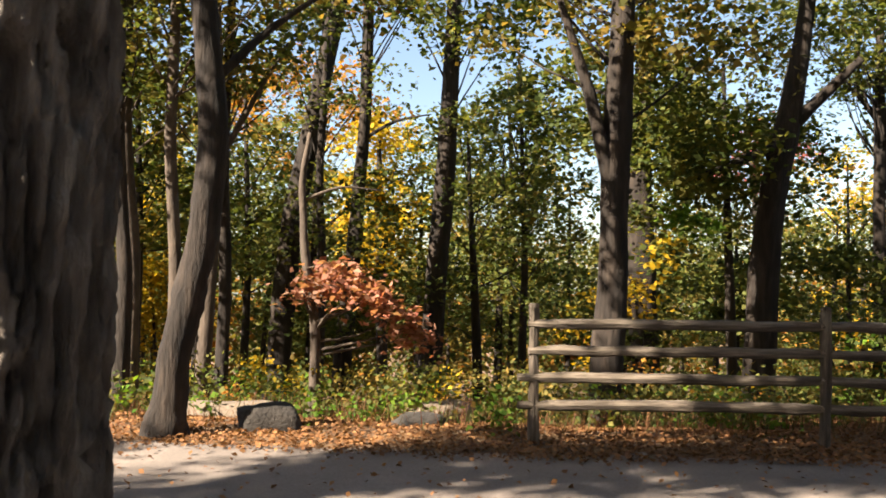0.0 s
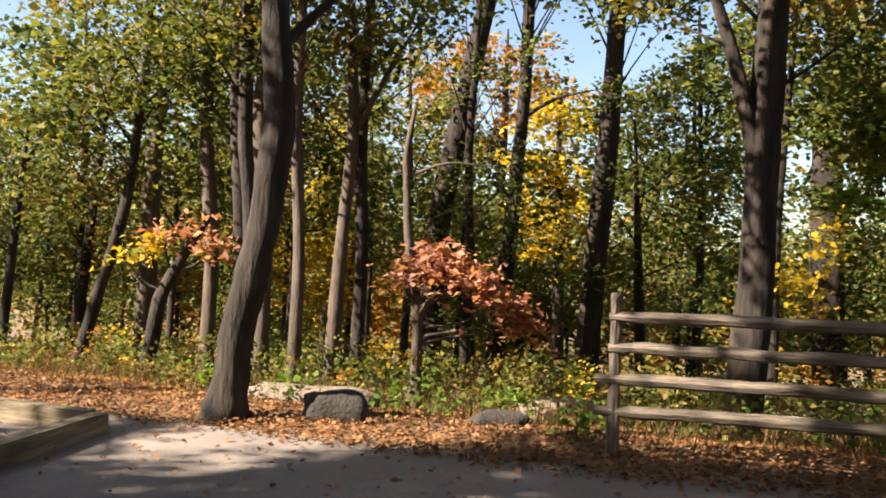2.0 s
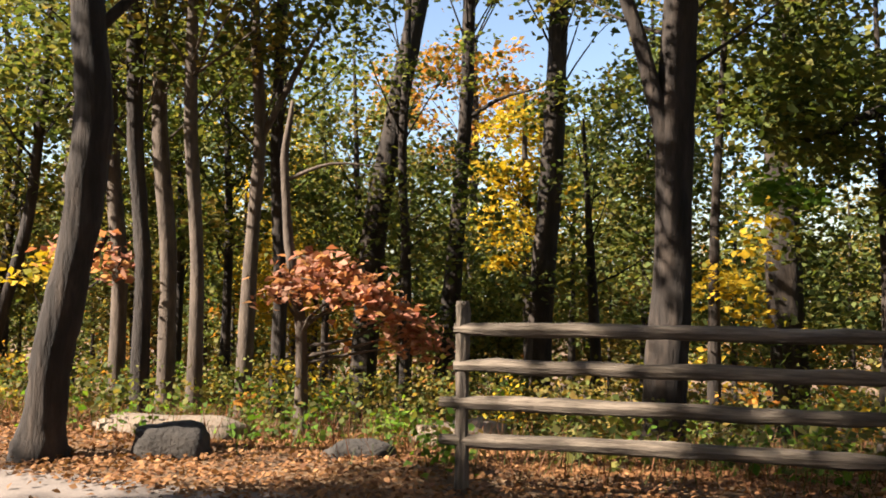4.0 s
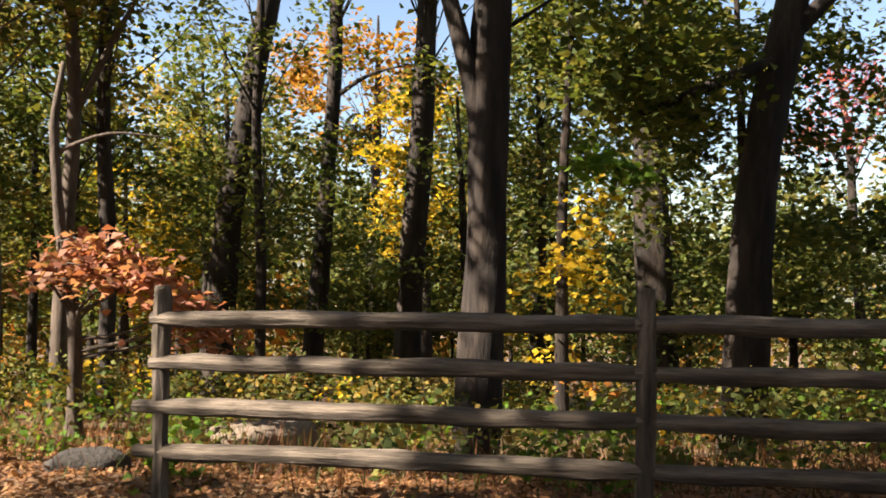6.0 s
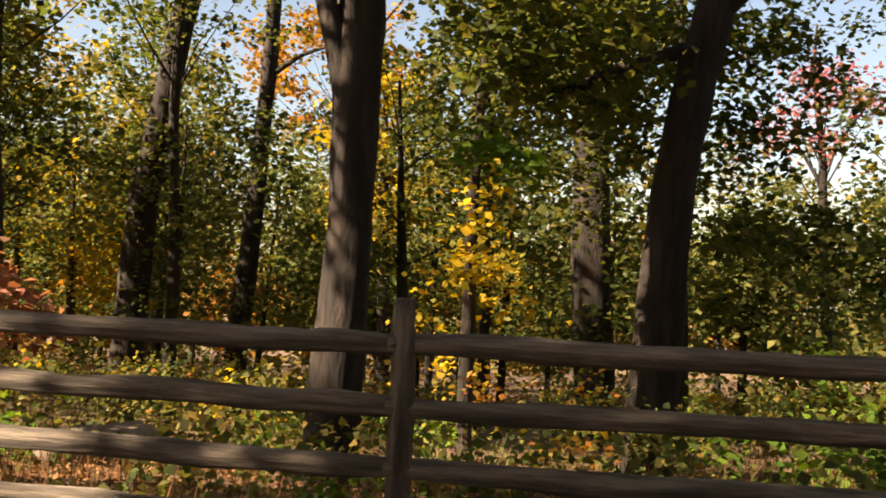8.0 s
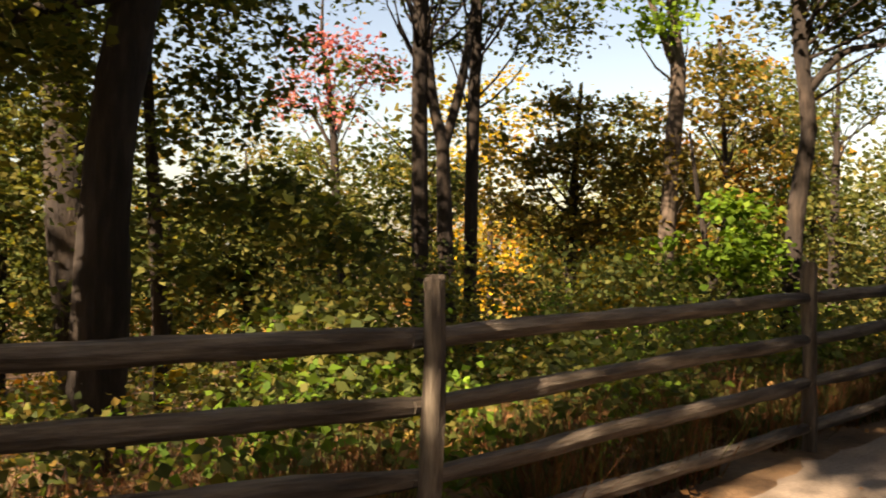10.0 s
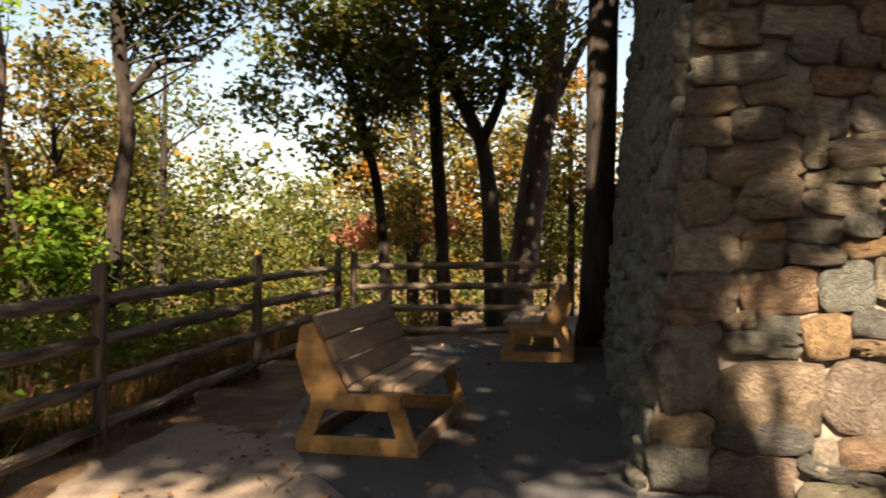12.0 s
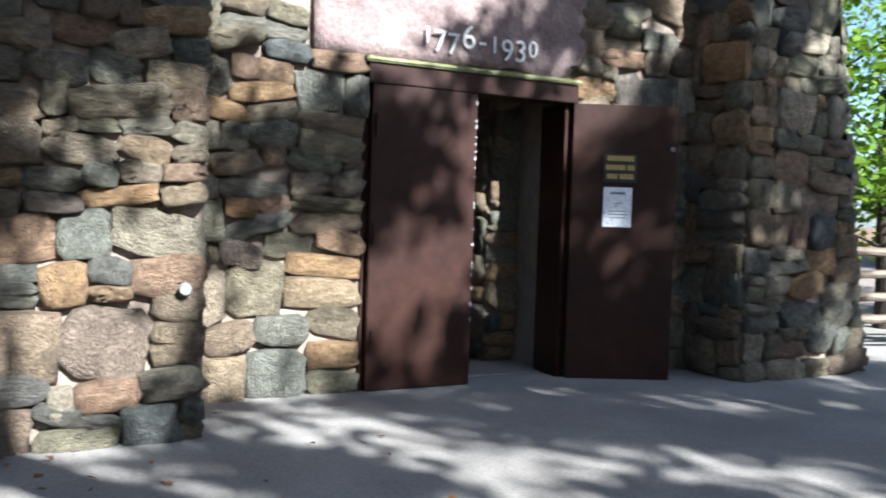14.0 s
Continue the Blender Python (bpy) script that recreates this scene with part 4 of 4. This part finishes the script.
tree("tree", "slender tree with pink-red autumn leaves", [(0.52, 19.77, -2.5), (0.19, 19.75, 1.4), (0.11, 19.74, 3.93), (-0.14, 19.73, 5.83), (-0.1, 19.7, 6.8)], [0.13, 0.1, 0.08, 0.05, 0.02], [("pink", [(-0.5, 19.7, 4.9), (0.2, 19.7, 5.3), (0.75, 19.7, 5.2), (0.5, 19.7, 5.8), (1.2, 19.7, 5.1), (-0.2, 19.7, 5.7), (-0.9, 19.7, 4.4), (0.1, 19.7, 4.3)], 0.7, 150, 0.12)],
     [([(0.12, 19.74, 3.6), (0.6, 19.7, 4.6), (1.2, 19.7, 5.3)], [0.05, 0.03, 0.01]), ([(0.12, 19.74, 3.3), (-0.4, 19.7, 4.2), (-0.9, 19.7, 4.8)], [0.05, 0.03, 0.01])], seed=37)
tree("tree", "tall tree with sunlit pale upper trunk", [(5.4, 14.6, -1.4), (5.63, 14.51, 2.17), (5.77, 14.44, 4.1), (5.7, 14.49, 5.11), (5.5, 14.5, 7.5)], [0.17, 0.15, 0.13, 0.11, 0.05], [("bright", blob_centres((5.2, 14.3, 5.6), (1.0, 1.0, 0.9), 14, 65, 0.1), 0.5, 80, 0.13), ("olive", blob_centres((6.2, 14.6, 2.6), (0.8, 0.9, 1.6), 16, 66, 0.1), 0.5, 90, 0.13)],
     [([(5.72, 14.45, 4.4), (5.4, 14.4, 5.0), (5.1, 14.4, 5.8)], [0.09, 0.07, 0.04])], bark="bark_pale", seed=38)
tree("tree", "sinuous dark trunk behind the fence", [(5.16, 10.12, -0.5), (5.25, 10.08, 1.61), (5.41, 10.0, 2.67), (5.3, 10.07, 3.89), (5.33, 10.06, 5), (5.3, 10, 7.5)], [0.12, 0.105, 0.1, 0.09, 0.07, 0.03], [("green", blob_centres((6.0, 9.8, 4.9), (1.8, 1.5, 1.2), 40, 67, 0.1), 0.5, 130, 0.11)],
     [([(5.42, 10.0, 3.2), (5.73, 9.81, 3.67), (6.2, 9.58, 3.7)], [0.06, 0.045, 0.02])], seed=39)
tree("young_tree", "young maple with bright sunlit yellow-green leaves", [(4.0, 9.6, -0.7), (3.95, 9.65, 0.6), (3.8, 9.75, 1.7), (3.7, 9.8, 2.6)], [0.05, 0.045, 0.035, 0.015], [("bright", blob_centres((4.0, 9.6, 1.15), (0.75, 0.7, 0.8), 18, 68, 0.1), 0.32, 80, 0.11)], seed=40)
tree("tree", "slim dark tree by the corner of the fence", [(9.42, 9.18, -0.3), (9.33, 9.33, 2.18), (9.11, 9.62, 3.51), (8.96, 9.83, 4.57), (8.8, 10, 6.5)], [0.09, 0.08, 0.065, 0.05, 0.02], [("green", blob_centres((8.6, 9.8, 4.0), (1.8, 1.5, 1.5), 44, 69, 0.1), 0.45, 130, 0.11)], seed=41)
tree("tree", "straight slim trunk by the fence corner", [(9.98, 8.49, -0.3), (9.92, 8.61, 2.45), (9.88, 8.69, 4.22), (9.9, 8.7, 7)], [0.11, 0.1, 0.09, 0.03], [("orange", blob_centres((9.9, 9.4, 4.9), (1.5, 1.3, 1.0), 16, 70), 0.5, 80, 0.13)], seed=42)
tree("tree", "dark forked maple beside the fence", [(9.67, 7.3, -0.2), (9.63, 7.38, 1.96), (9.54, 7.5, 2.86), (9.24, 7.89, 3.77), (9.0, 8.2, 5.2)], [0.14, 0.12, 0.105, 0.075, 0.03], [("green", blob_centres((8.9, 8.0, 4.2), (1.8, 1.6, 1.2), 44, 71, 0.1), 0.45, 130, 0.11), ("green", blob_centres((9.6, 7.3, 5.0), (1.5, 1.4, 0.8), 16, 72, 0.1), 0.5, 90, 0.12)],
     [([(9.55, 7.48, 2.75), (9.81, 7.19, 3.6), (9.77, 7.26, 4.6)], [0.085, 0.06, 0.03])], seed=43)
tree("tree", "large leaning trunk with sunlit reddish bark", [(11.45, 8.25, -0.4), (11.68, 8.03, 2.14), (11.91, 7.79, 4.14), (12.01, 7.69, 5.38), (12.2, 7.5, 8)], [0.26, 0.23, 0.2, 0.16, 0.07], [("olive", blob_centres((12.4, 7.6, 6.0), (1.8, 1.8, 1.4), 26, 73), 0.6, 90, 0.14)],
     [([(11.85, 7.85, 3.4), (12.2, 7.5, 4.4), (12.5, 7.2, 5.2)], [0.12, 0.09, 0.05])], bark="bark_pale", seed=44)
tree("tree", "straight dark trunk standing close to the tower", [(9.05, 5.32, 0.0), (9.12, 5.3, 2.1), (9.18, 5.27, 4.3), (9.2, 5.2, 8)], [0.2, 0.19, 0.185, 0.12], [("green", blob_centres((9.2, 5.6, 8.0), (2.0, 2.0, 1.5), 26, 74), 0.7, 90, 0.15), ("green", blob_centres((7.2, 5.6, 6.8), (2.6, 2.6, 1.0), 34, 174, 0.1), 0.6, 110, 0.14), ("green", blob_centres((5.2, 4.2, 7.6), (3.0, 3.0, 1.0), 44, 175, 0.1), 0.8, 150, 0.18)], seed=45)
tree("tree", "spreading young tree with olive-yellow foliage", [(4.3, 15.7, -1.6), (4.2, 15.7, 1.0), (4.3, 15.6, 3.0), (4.4, 15.6, 4.2)], [0.12, 0.1, 0.07, 0.03], [("olive", blob_centres((4.3, 15.6, 2.5), (1.7, 1.3, 1.7), 50, 75, 0.1), 0.5, 110, 0.13)], seed=46)
tree("tree", "dense dark green young maple", [(-1.6, 13.9, -1.6), (-1.6, 13.8, 0.6), (-1.6, 13.8, 2.4)], [0.08, 0.06, 0.03], [("green", blob_centres((-1.6, 13.8, 1.2), (1.1, 1.0, 1.0), 26, 76, 0.1), 0.45, 120, 0.12)], seed=47)
tree("tree", "tall maple in bright yellow leaf", [(-10.8, 22.8, -3.4), (-10.9, 22.6, 2), (-11.0, 22.6, 5), (-11, 22.6, 7)], [0.2, 0.16, 0.1, 0.04], [("yellow", blob_centres((-10.9, 22.5, 4.2), (1.8, 1.6, 3.0), 54, 77, 0.1), 0.55, 70, 0.2)], seed=48)
tree("tree", "far tree in orange autumn leaf", [(-14.5, 28, -4.0), (-14.5, 28, 3), (-14.4, 28, 8), (-14.4, 28, 10.5)], [0.25, 0.2, 0.12, 0.04], [("orange", blob_centres((-14.6, 27.8, 8.2), (3.4, 2.2, 2.4), 46, 78, 0.1), 0.8, 60, 0.24)], seed=49)
tree("tree", "low tree with red and salmon leaves beyond the fence", [(15.6, 14.2, -1.2), (15.6, 14.2, 0.6), (15.5, 14.3, 2.2)], [0.1, 0.08, 0.03], [("red", blob_centres((15.5, 14.3, 1.6), (1.5, 1.2, 0.7), 20, 79, 0.1), 0.5, 60, 0.18)], seed=50)

# ---- the tree that the walk starts beside, and the canopy behind the path ----
# spots where the sun finds a gap in the canopy: x, y, z, radius
SUNNY = [(3.96, 0.84, 1.15, 0.55), (5.27, 0.15, 0.5, 0.4), (5.67, -0.88, 0.7, 0.35), (4.6, -0.6, 0.0, 0.25), (-10.2, 2.2, 0.0, 1.1), (-7.6, 2.4, 0.2, 0.9), (-5.2, 2.1, 0.7, 0.35), 
         (1.6, 3.4, 0.0, 0.45), (0.6, 3.6, 0.6, 0.3), (-6.6, -0.6, 0.0, 0.35), (-4.6, 0.2, 0.0, 0.15), (-2.2, 1.0, 0.0, 0.35), (-7.7, 4.6, 1.3, 0.6), (-0.5, 6.0, 0.0, 0.9), (-6.75, -4.3, 1.4, 0.5), (11.0, -6.3, 2.5, 2.0), (4.0, 9.6, 1.2, 0.9), (6.2, 14.6, 2.6, 0.8), (5.6, 14.5, 4.2, 0.7)]



def with_gaps(centres):
    """Leave out the clumps that stand between the sun and a sunny spot."""
    out = []
    for c in centres:
        off = [(Vector(c) - Vector(g[:3]), g[3]) for g in SUNNY]
        if all((d - SUN_DIR * d.dot(SUN_DIR)).length > r + 0.25 for d, r in off):
            out.append(c)
    return out


def near_tree(x, y, r, seed):
    th = empty("tree", pose(x, y, 0), "large roadside tree with deeply furrowed bark", "tree")
    rg = np.random.default_rng(seed)
    n, m = 130, 200
    verts, faces = [], []
    a = np.arange(n) * 2 * math.pi / n
    for i in range(m):
        z = -0.1 + 4.2 * i / (m - 1)
        rr = r * (1 + 0.5 * math.exp(-max(z, 0) * 5) - 0.02 * z)
        for k in range(n):
            p = Vector((math.cos(a[k]) * 2.2, math.sin(a[k]) * 2.2, z * 1.5))
            w = Vector((p.x * 4.4, p.y * 4.4, z * 3.0))
            v = noise.noise(w) + 0.5 * noise.noise(w * 2.3 + Vector((3, 1, 4)))
            ridge = min(abs(v) * 4.0, 1.0)
            d = rr - 0.06 + 0.06 * ridge + 0.012 * noise.noise(p * 0.8) + 0.016 * noise.noise(Vector((w.x * 1.6, w.y * 1.6, z * 22)))
            verts.append((math.cos(a[k]) * d, math.sin(a[k]) * d, z))
    for i in range(m - 1):
        for k in range(n):
            k2 = (k + 1) % n
            faces.append((i * n + k, i * n + k2, (i + 1) * n + k2, (i + 1) * n + k))
    put("trunk", mesh_from("trunk", verts, faces), MAT["bark_near"], th)
    put("limb", tube_mesh("limb", [(0, 0, 4.0), (0.2, 0.1, 6), (0.5, 0.3, 9)], [r * 0.95, r * 0.7, r * 0.25], 14, 0.05, 3, 0.1, 5), MAT["bark"], th)
    q = leaf_quads([(a - x, b - y, c) for a, b, c in with_gaps([(a + x, b + y, c) for a, b, c in blob_centres((-2.8, 0.0, 8.4), (3.2, 3.0, 1.8), 58, 88)])], 0.55, 200, 0.17, 31)
    put("crown", quads_mesh("crown", q), LEAF["green"], th)


near_tree(-6.66, -4.06, 0.26, 4)
CANOPY = [(-12.5, -4.5, 8.5, 50), (-16.4, -6.8, 8.0, 44), (-10.0, -9.4, 8.5, 50), (-4.2, -6.3, 8.4, 36), (-4.0, -11.0, 9.5, 50), (-0.6, -8.4, 8.5, 28), (3.0, -11, 9.5, 10), (-8.5, -15, 10, 40), (8.5, -10.5, 9.5, 8), (-18.0, -3.5, 8.0, 14), (-14.5, -12.0, 9.0, 48)]
for k, (x, y, h, n) in enumerate(CANOPY):
    tree("tree", "tall shade tree with a broad green crown", [(x, y, 0), (x + 0.1, y, 2.5), (x, y + 0.2, 5), (x, y, h), (x, y, h + 2)], [0.24, 0.2, 0.17, 0.1, 0.04], [("green", with_gaps(blob_centres((x, y, h), (3.3, 3.3, 1.7), n, 90 + k)), 0.55, 200, 0.17)], seed=60 + k, group="shade trees behind the path")
tree("tree", "tall shade tree leaning over the path", [(-2.2, -4.8, 0), (-2.2, -4.7, 2.5), (-2.6, -4.0, 5.5), (-3.2, -2.8, 8.5)], [0.24, 0.2, 0.17, 0.08], [("green", with_gaps(blob_centres((-3.5, -2.1, 8.6), (3.0, 2.3, 1.3), 56, 190, 0.1)), 0.8, 150, 0.18), ("green", blob_centres((0.8, 1.0, 8.4), (2.3, 2.0, 1.0), 36, 191, 0.1), 0.6, 120, 0.17), ("green", with_gaps(blob_centres((-2.8, 2.4, 9.2), (2.8, 2.2, 1.0), 34, 192, 0.1)), 0.7, 150, 0.17), ("green", with_gaps(blob_centres((-7.0, -1.0, 9.8), (3.0, 2.4, 1.0), 36, 193, 0.1)), 0.7, 150, 0.17)], seed=80, group="shade trees behind the path")
for k, (x, y, h) in enumerate(((10.2, -6.6, 3.4), (11.0, -6.0, 4.5), (12.5, -8.5, 5.0), (14.0, -4.5, 5.5), (10.6, -9.5, 4.0), (16, -7, 7), (13, -12, 6))):
    tree("tree", "sunlit bright green tree beyond the tower", [(x, y, -0.1), (x, y + 0.1, h * 0.5), (x + 0.1, y, h + 1)], [0.1, 0.08, 0.03], [("bright", blob_centres((x, y, h * 0.72), (1.7, 1.7, h * 0.5), 34, 200 + k, 0.1), 0.55, 80, 0.12)], seed=90 + k, group="green trees beyond the tower")

# ---- random woodland fill ----
rg = np.random.default_rng(21)
kinds = ["green", "green", "olive", "green", "green", "olive", "green", "green", "yellow", "olive", "green"]
count = 0
while count < 66:
    x, y = rg.uniform(-32, 26), rg.uniform(4, 36)
    d = behind(x, y)
    if d < 4.5 or d > 28 or (x > 5 and y < 6):
        continue
    if -6.5 < x < 2.5 and d < 8:
        continue
    if (abs(x + 11) < 2.5 and 14 < y < 22) or (abs(x + 6.1 + 0.203 * y) < 1.5 and y < 22):
        continue
    count += 1
    z0 = ground_z(x, y)
    h = rg.uniform(3.0, 7.5) if d < 16 else rg.uniform(6, 11)
    r = rg.uniform(0.03, 0.06) * (0.6 + h / 7)
    kd = kinds[int(rg.integers(len(kinds)))]
    wide = rg.uniform(0.9, 1.7) * (0.8 + h / 12)
    lean = rg.normal(0, 0.25, 2)
    tall = (h * 0.45)
    tree("young_tree" if h < 6 else "tree", {"green": "young woodland tree with dark green leaves", "olive": "young woodland tree with olive-yellow leaves", "yellow": "young woodland tree turning bright yellow", "orange": "woodland tree with thin orange-brown leaves"}[kd],
         [(x, y, z0 - 0.1), (x + lean[0] * 0.4, y + lean[1] * 0.4, z0 + h * 0.4), (x + lean[0] * 0.9, y + lean[1] * 0.9, z0 + h * 0.86)], [r * 1.3, r, r * 0.3],
         [(kd, blob_centres((x + lean[0] * 0.7, y + lean[1] * 0.7, z0 + h * 0.62), (wide, wide, h * 0.42), int(18 + 2.2 * h), 300 + count, 0.1), 0.5 + 0.015 * d, 95, 0.085 + 0.004 * d)], seed=100 + count, sides=8, ridges=0.05, group="woodland trees", twigs=d < 16)

for k, (x, y, h) in enumerate(((-13.6, 11.0, 8.0), (-16.2, 13.0, 9.0), (-12.6, 14.5, 8.5), (-18.0, 10.0, 8.0), (-15.0, 17.5, 9.5), (-19.5, 15.0, 9.0), (-6.2, 15.5, 9.5), (-6.6, 19.0, 10.0))):
    z0 = ground_z(x, y)
    tree("tree", "woodland tree with layered green foliage", [(x, y, z0 - 0.1), (x + 0.1, y, z0 + h * 0.4), (x - 0.1, y, z0 + h * 0.95)], [0.1, 0.08, 0.03],
         [("green", blob_centres((x, y, z0 + h * 0.66), (1.8, 1.7, h * 0.3), 32, 700 + k, 0.1), 0.7, 110, 0.15), ("olive", blob_centres((x, y, z0 + h * 0.6), (1.9, 1.8, h * 0.3), 8, 720 + k, 0.1), 0.6, 80, 0.15)], seed=400 + k, sides=8, group="woodland trees")

for k, (x, y, h) in enumerate(((13.8, 12.5, 6.5), (17.0, 10.5, 6.5), (18.5, 14.0, 6.0), (8.0, 17.0, 7.0))):
    z0 = ground_z(x, y)
    tree("tree", "woodland tree with olive and orange autumn foliage", [(x, y, z0 - 0.1), (x + 0.1, y, z0 + h * 0.4), (x - 0.1, y, z0 + h * 0.95)], [0.1, 0.08, 0.03],
         [("olive", blob_centres((x, y, z0 + h * 0.6), (1.9, 1.8, h * 0.36), 34, 740 + k, 0.1), 0.6, 100, 0.14), ("orange", blob_centres((x, y, z0 + h * 0.66), (1.8, 1.7, h * 0.3), 10, 760 + k, 0.1), 0.6, 80, 0.14)], seed=420 + k, sides=8, group="woodland trees")

# far woods and the hill beyond
def far_woods():
    rg = np.random.default_rng(77)
    cs, sp = [], []
    for k in range(1500):
        a = rg.uniform(-1.5, 1.45)
        d = rg.uniform(34, 75)
        x, y = math.sin(a) * d - 2, math.cos(a) * d
        if behind(x, y) < 24:
            continue
        top = rg.uniform(1, 6.5) if rg.random() < 0.8 else rg.uniform(4, 11)
        cs.append((x, y, ground_z(x, y) + top))
        sp.append(rg.uniform(1.2, 2.4))
    for k in range(1100):
        # unseen ring of foliage behind the path, added to cut the sky's fill light
        a, d = rg.uniform(2.15, 4.8), rg.uniform(27, 38)
        cs.append((math.sin(a) * d, math.cos(a) * d, 11.0 * rg.random() ** 0.8))
        sp.append(rg.uniform(1.4, 2.6))
    for kind, s in (("green", slice(0, None, 2)), ("olive", slice(1, None, 4)), ("orange", slice(3, None, 4))):
        q = leaf_quads(cs[s], np.array(sp[s]), 85, 0.42, 5, 0.7, 0.8)
        tagged(put("far_woods", quads_mesh("far_woods", q), LEAF[kind]), "distant autumn woods on the falling slope, with an unseen ring added behind the path to block sky light", "woods", kind="stuff")


far_woods()
verts, faces = [], []
for j, (d, z) in enumerate(((300, -14), (420, 4), (560, 14), (800, 10))):
    for i in range(81):
        a = -2.2 + 4.4 * i / 80
        verts.append((math.sin(a) * d, math.cos(a) * d, z + (7 * noise.noise(Vector((a * 3, j, 0))) if j else 0)))
for j in range(3):
    for i in range(80):
        faces.append((j * 81 + i, j * 81 + i + 1, (j + 1) * 81 + i + 1, (j + 1) * 81 + i))
tagged(put("backdrop", mesh_from("backdrop", verts, faces), MAT["hill"]), "low hazy wooded hills on the horizon", "hills", kind="structure")

# ---- undergrowth and fallen leaves ----
def undergrowth(name, kind, n, dmin, dmax, zmax, spread, per, size, seed, label, xr=(-20, 12)):
    rg = np.random.default_rng(seed)
    cs = []
    while len(cs) < n:
        x, y = rg.uniform(*xr), rg.uniform(1, 26)
        d = behind(x, y)
        if dmin < d < dmax:
            cs.append((x, y, ground_z(x, y) + rg.uniform(0.02, zmax * min(1, 0.25 + d / 7))))
    q = leaf_quads(cs, spread, per, size, seed, 0.7, 0.8)
    tagged(put(name, quads_mesh(name, q), LEAF[kind]), label, "undergrowth", kind="stuff")


undergrowth("undergrowth", "green", 620, 1.2, 16, 0.8, 0.35, 70, 0.075, 1, "low dark green undergrowth of the wood")
undergrowth("undergrowth", "olive", 380, 1.0, 16, 0.9, 0.35, 62, 0.075, 2, "olive and yellowing undergrowth of the wood")
undergrowth("undergrowth", "yellow", 60, 1.5, 14, 0.9, 0.3, 45, 0.07, 3, "scattered yellow-leaved undergrowth")
undergrowth("undergrowth", "bright", 170, 0.6, 9, 0.7, 0.28, 48, 0.07, 4, "fresh green leafy shoots behind the fence")
undergrowth("bracken", "straw", 90, 0.2, 2.0, 0.3, 0.3, 50, 0.06, 5, "dry brown bracken along the fence", (-1, 5))
undergrowth("undergrowth", "orange", 120, 3, 16, 0.8, 0.35, 55, 0.075, 6, "rusty orange undergrowth of the wood")

undergrowth("undergrowth", "bright", 45, 0.6, 5.0, 1.5, 0.4, 80, 0.075, 14, "sunlit green shoots and brambles behind the fence", (-1.5, 6))
undergrowth("undergrowth", "green", 190, 0.6, 7.0, 1.9, 0.45, 90, 0.08, 15, "tall green brambles crowding behind the fence", (-1.5, 7))


def fallen(name, n, test, seed, size, label):
    rg = np.random.default_rng(seed)
    cs = []
    while len(cs) < n:
        x, y = rg.uniform(-18, 10), rg.uniform(-6, 14)
        d = behind(x, y)
        if test(x, y, d, rg):
            cs.append((x, y, ground_z(x, y) + 0.02 + rg.uniform(0, 0.03)))
    q = leaf_quads(cs, 0.02, 1, size, seed, 0.1, 0.35)
    tagged(put(name, quads_mesh(name, q), LEAF["brown"]), label, "leaves", kind="stuff")


fallen("fallen_leaves", 60000, lambda x, y, d, r: -0.65 - 0.25 * r.random() < d < 4 and x < 1.0 and r.random() < (1 if x < -1.5 else 0.35) and r.random() < (1 if d < 2.5 else 0.4), 1, 0.044, "brown and orange fallen leaves under the fence")
fallen("fallen_leaves", 2200, lambda x, y, d, r: -6 < d < -0.6 and r.random() < math.exp((d + 0.6) * 0.6), 2, 0.045, "scattered fallen leaves on the path")


def grass(name, n, test, seed, high, label):
    """Thin arching blades rising from the ground."""
    rg = np.random.default_rng(seed)
    q = []
    while len(q) < n:
        x, y = rg.uniform(-18, 9), rg.uniform(0, 14)
        if not test(x, y, behind(x, y), rg):
            continue
        z, h, a = ground_z(x, y) - 0.01, high * rg.uniform(0.4, 1.2), rg.uniform(0, 6.28)
        dx, dy, w = math.cos(a), math.sin(a), rg.uniform(0.003, 0.007)
        ln = h * rg.uniform(0.2, 0.9)
        tx, ty, tz = x + dx * ln, y + dy * ln, z + h
        q.append(((x - dy * w, y + dx * w, z), (x + dy * w, y - dx * w, z), (tx + dy * w * 0.2, ty - dx * w * 0.2, tz), (tx - dy * w * 0.2, ty + dx * w * 0.2, tz)))
    tagged(put(name, quads_mesh(name, np.array(q)), LEAF["grass"]), label, "grass", kind="stuff")


grass("dry_grass", 17000, lambda x, y, d, r: x > -1.5 and 0.05 < d < 2.2 and noise.noise(Vector((x * 1.6, y * 1.6, 3))) > 0.05, 3, 0.38, "tangled dry red-brown grass behind the fence")
grass("weeds", 8000, lambda x, y, d, r: x < -1 and 0.4 < d < 6, 4, 0.3, "thin weeds and dead stalks at the wood's edge")
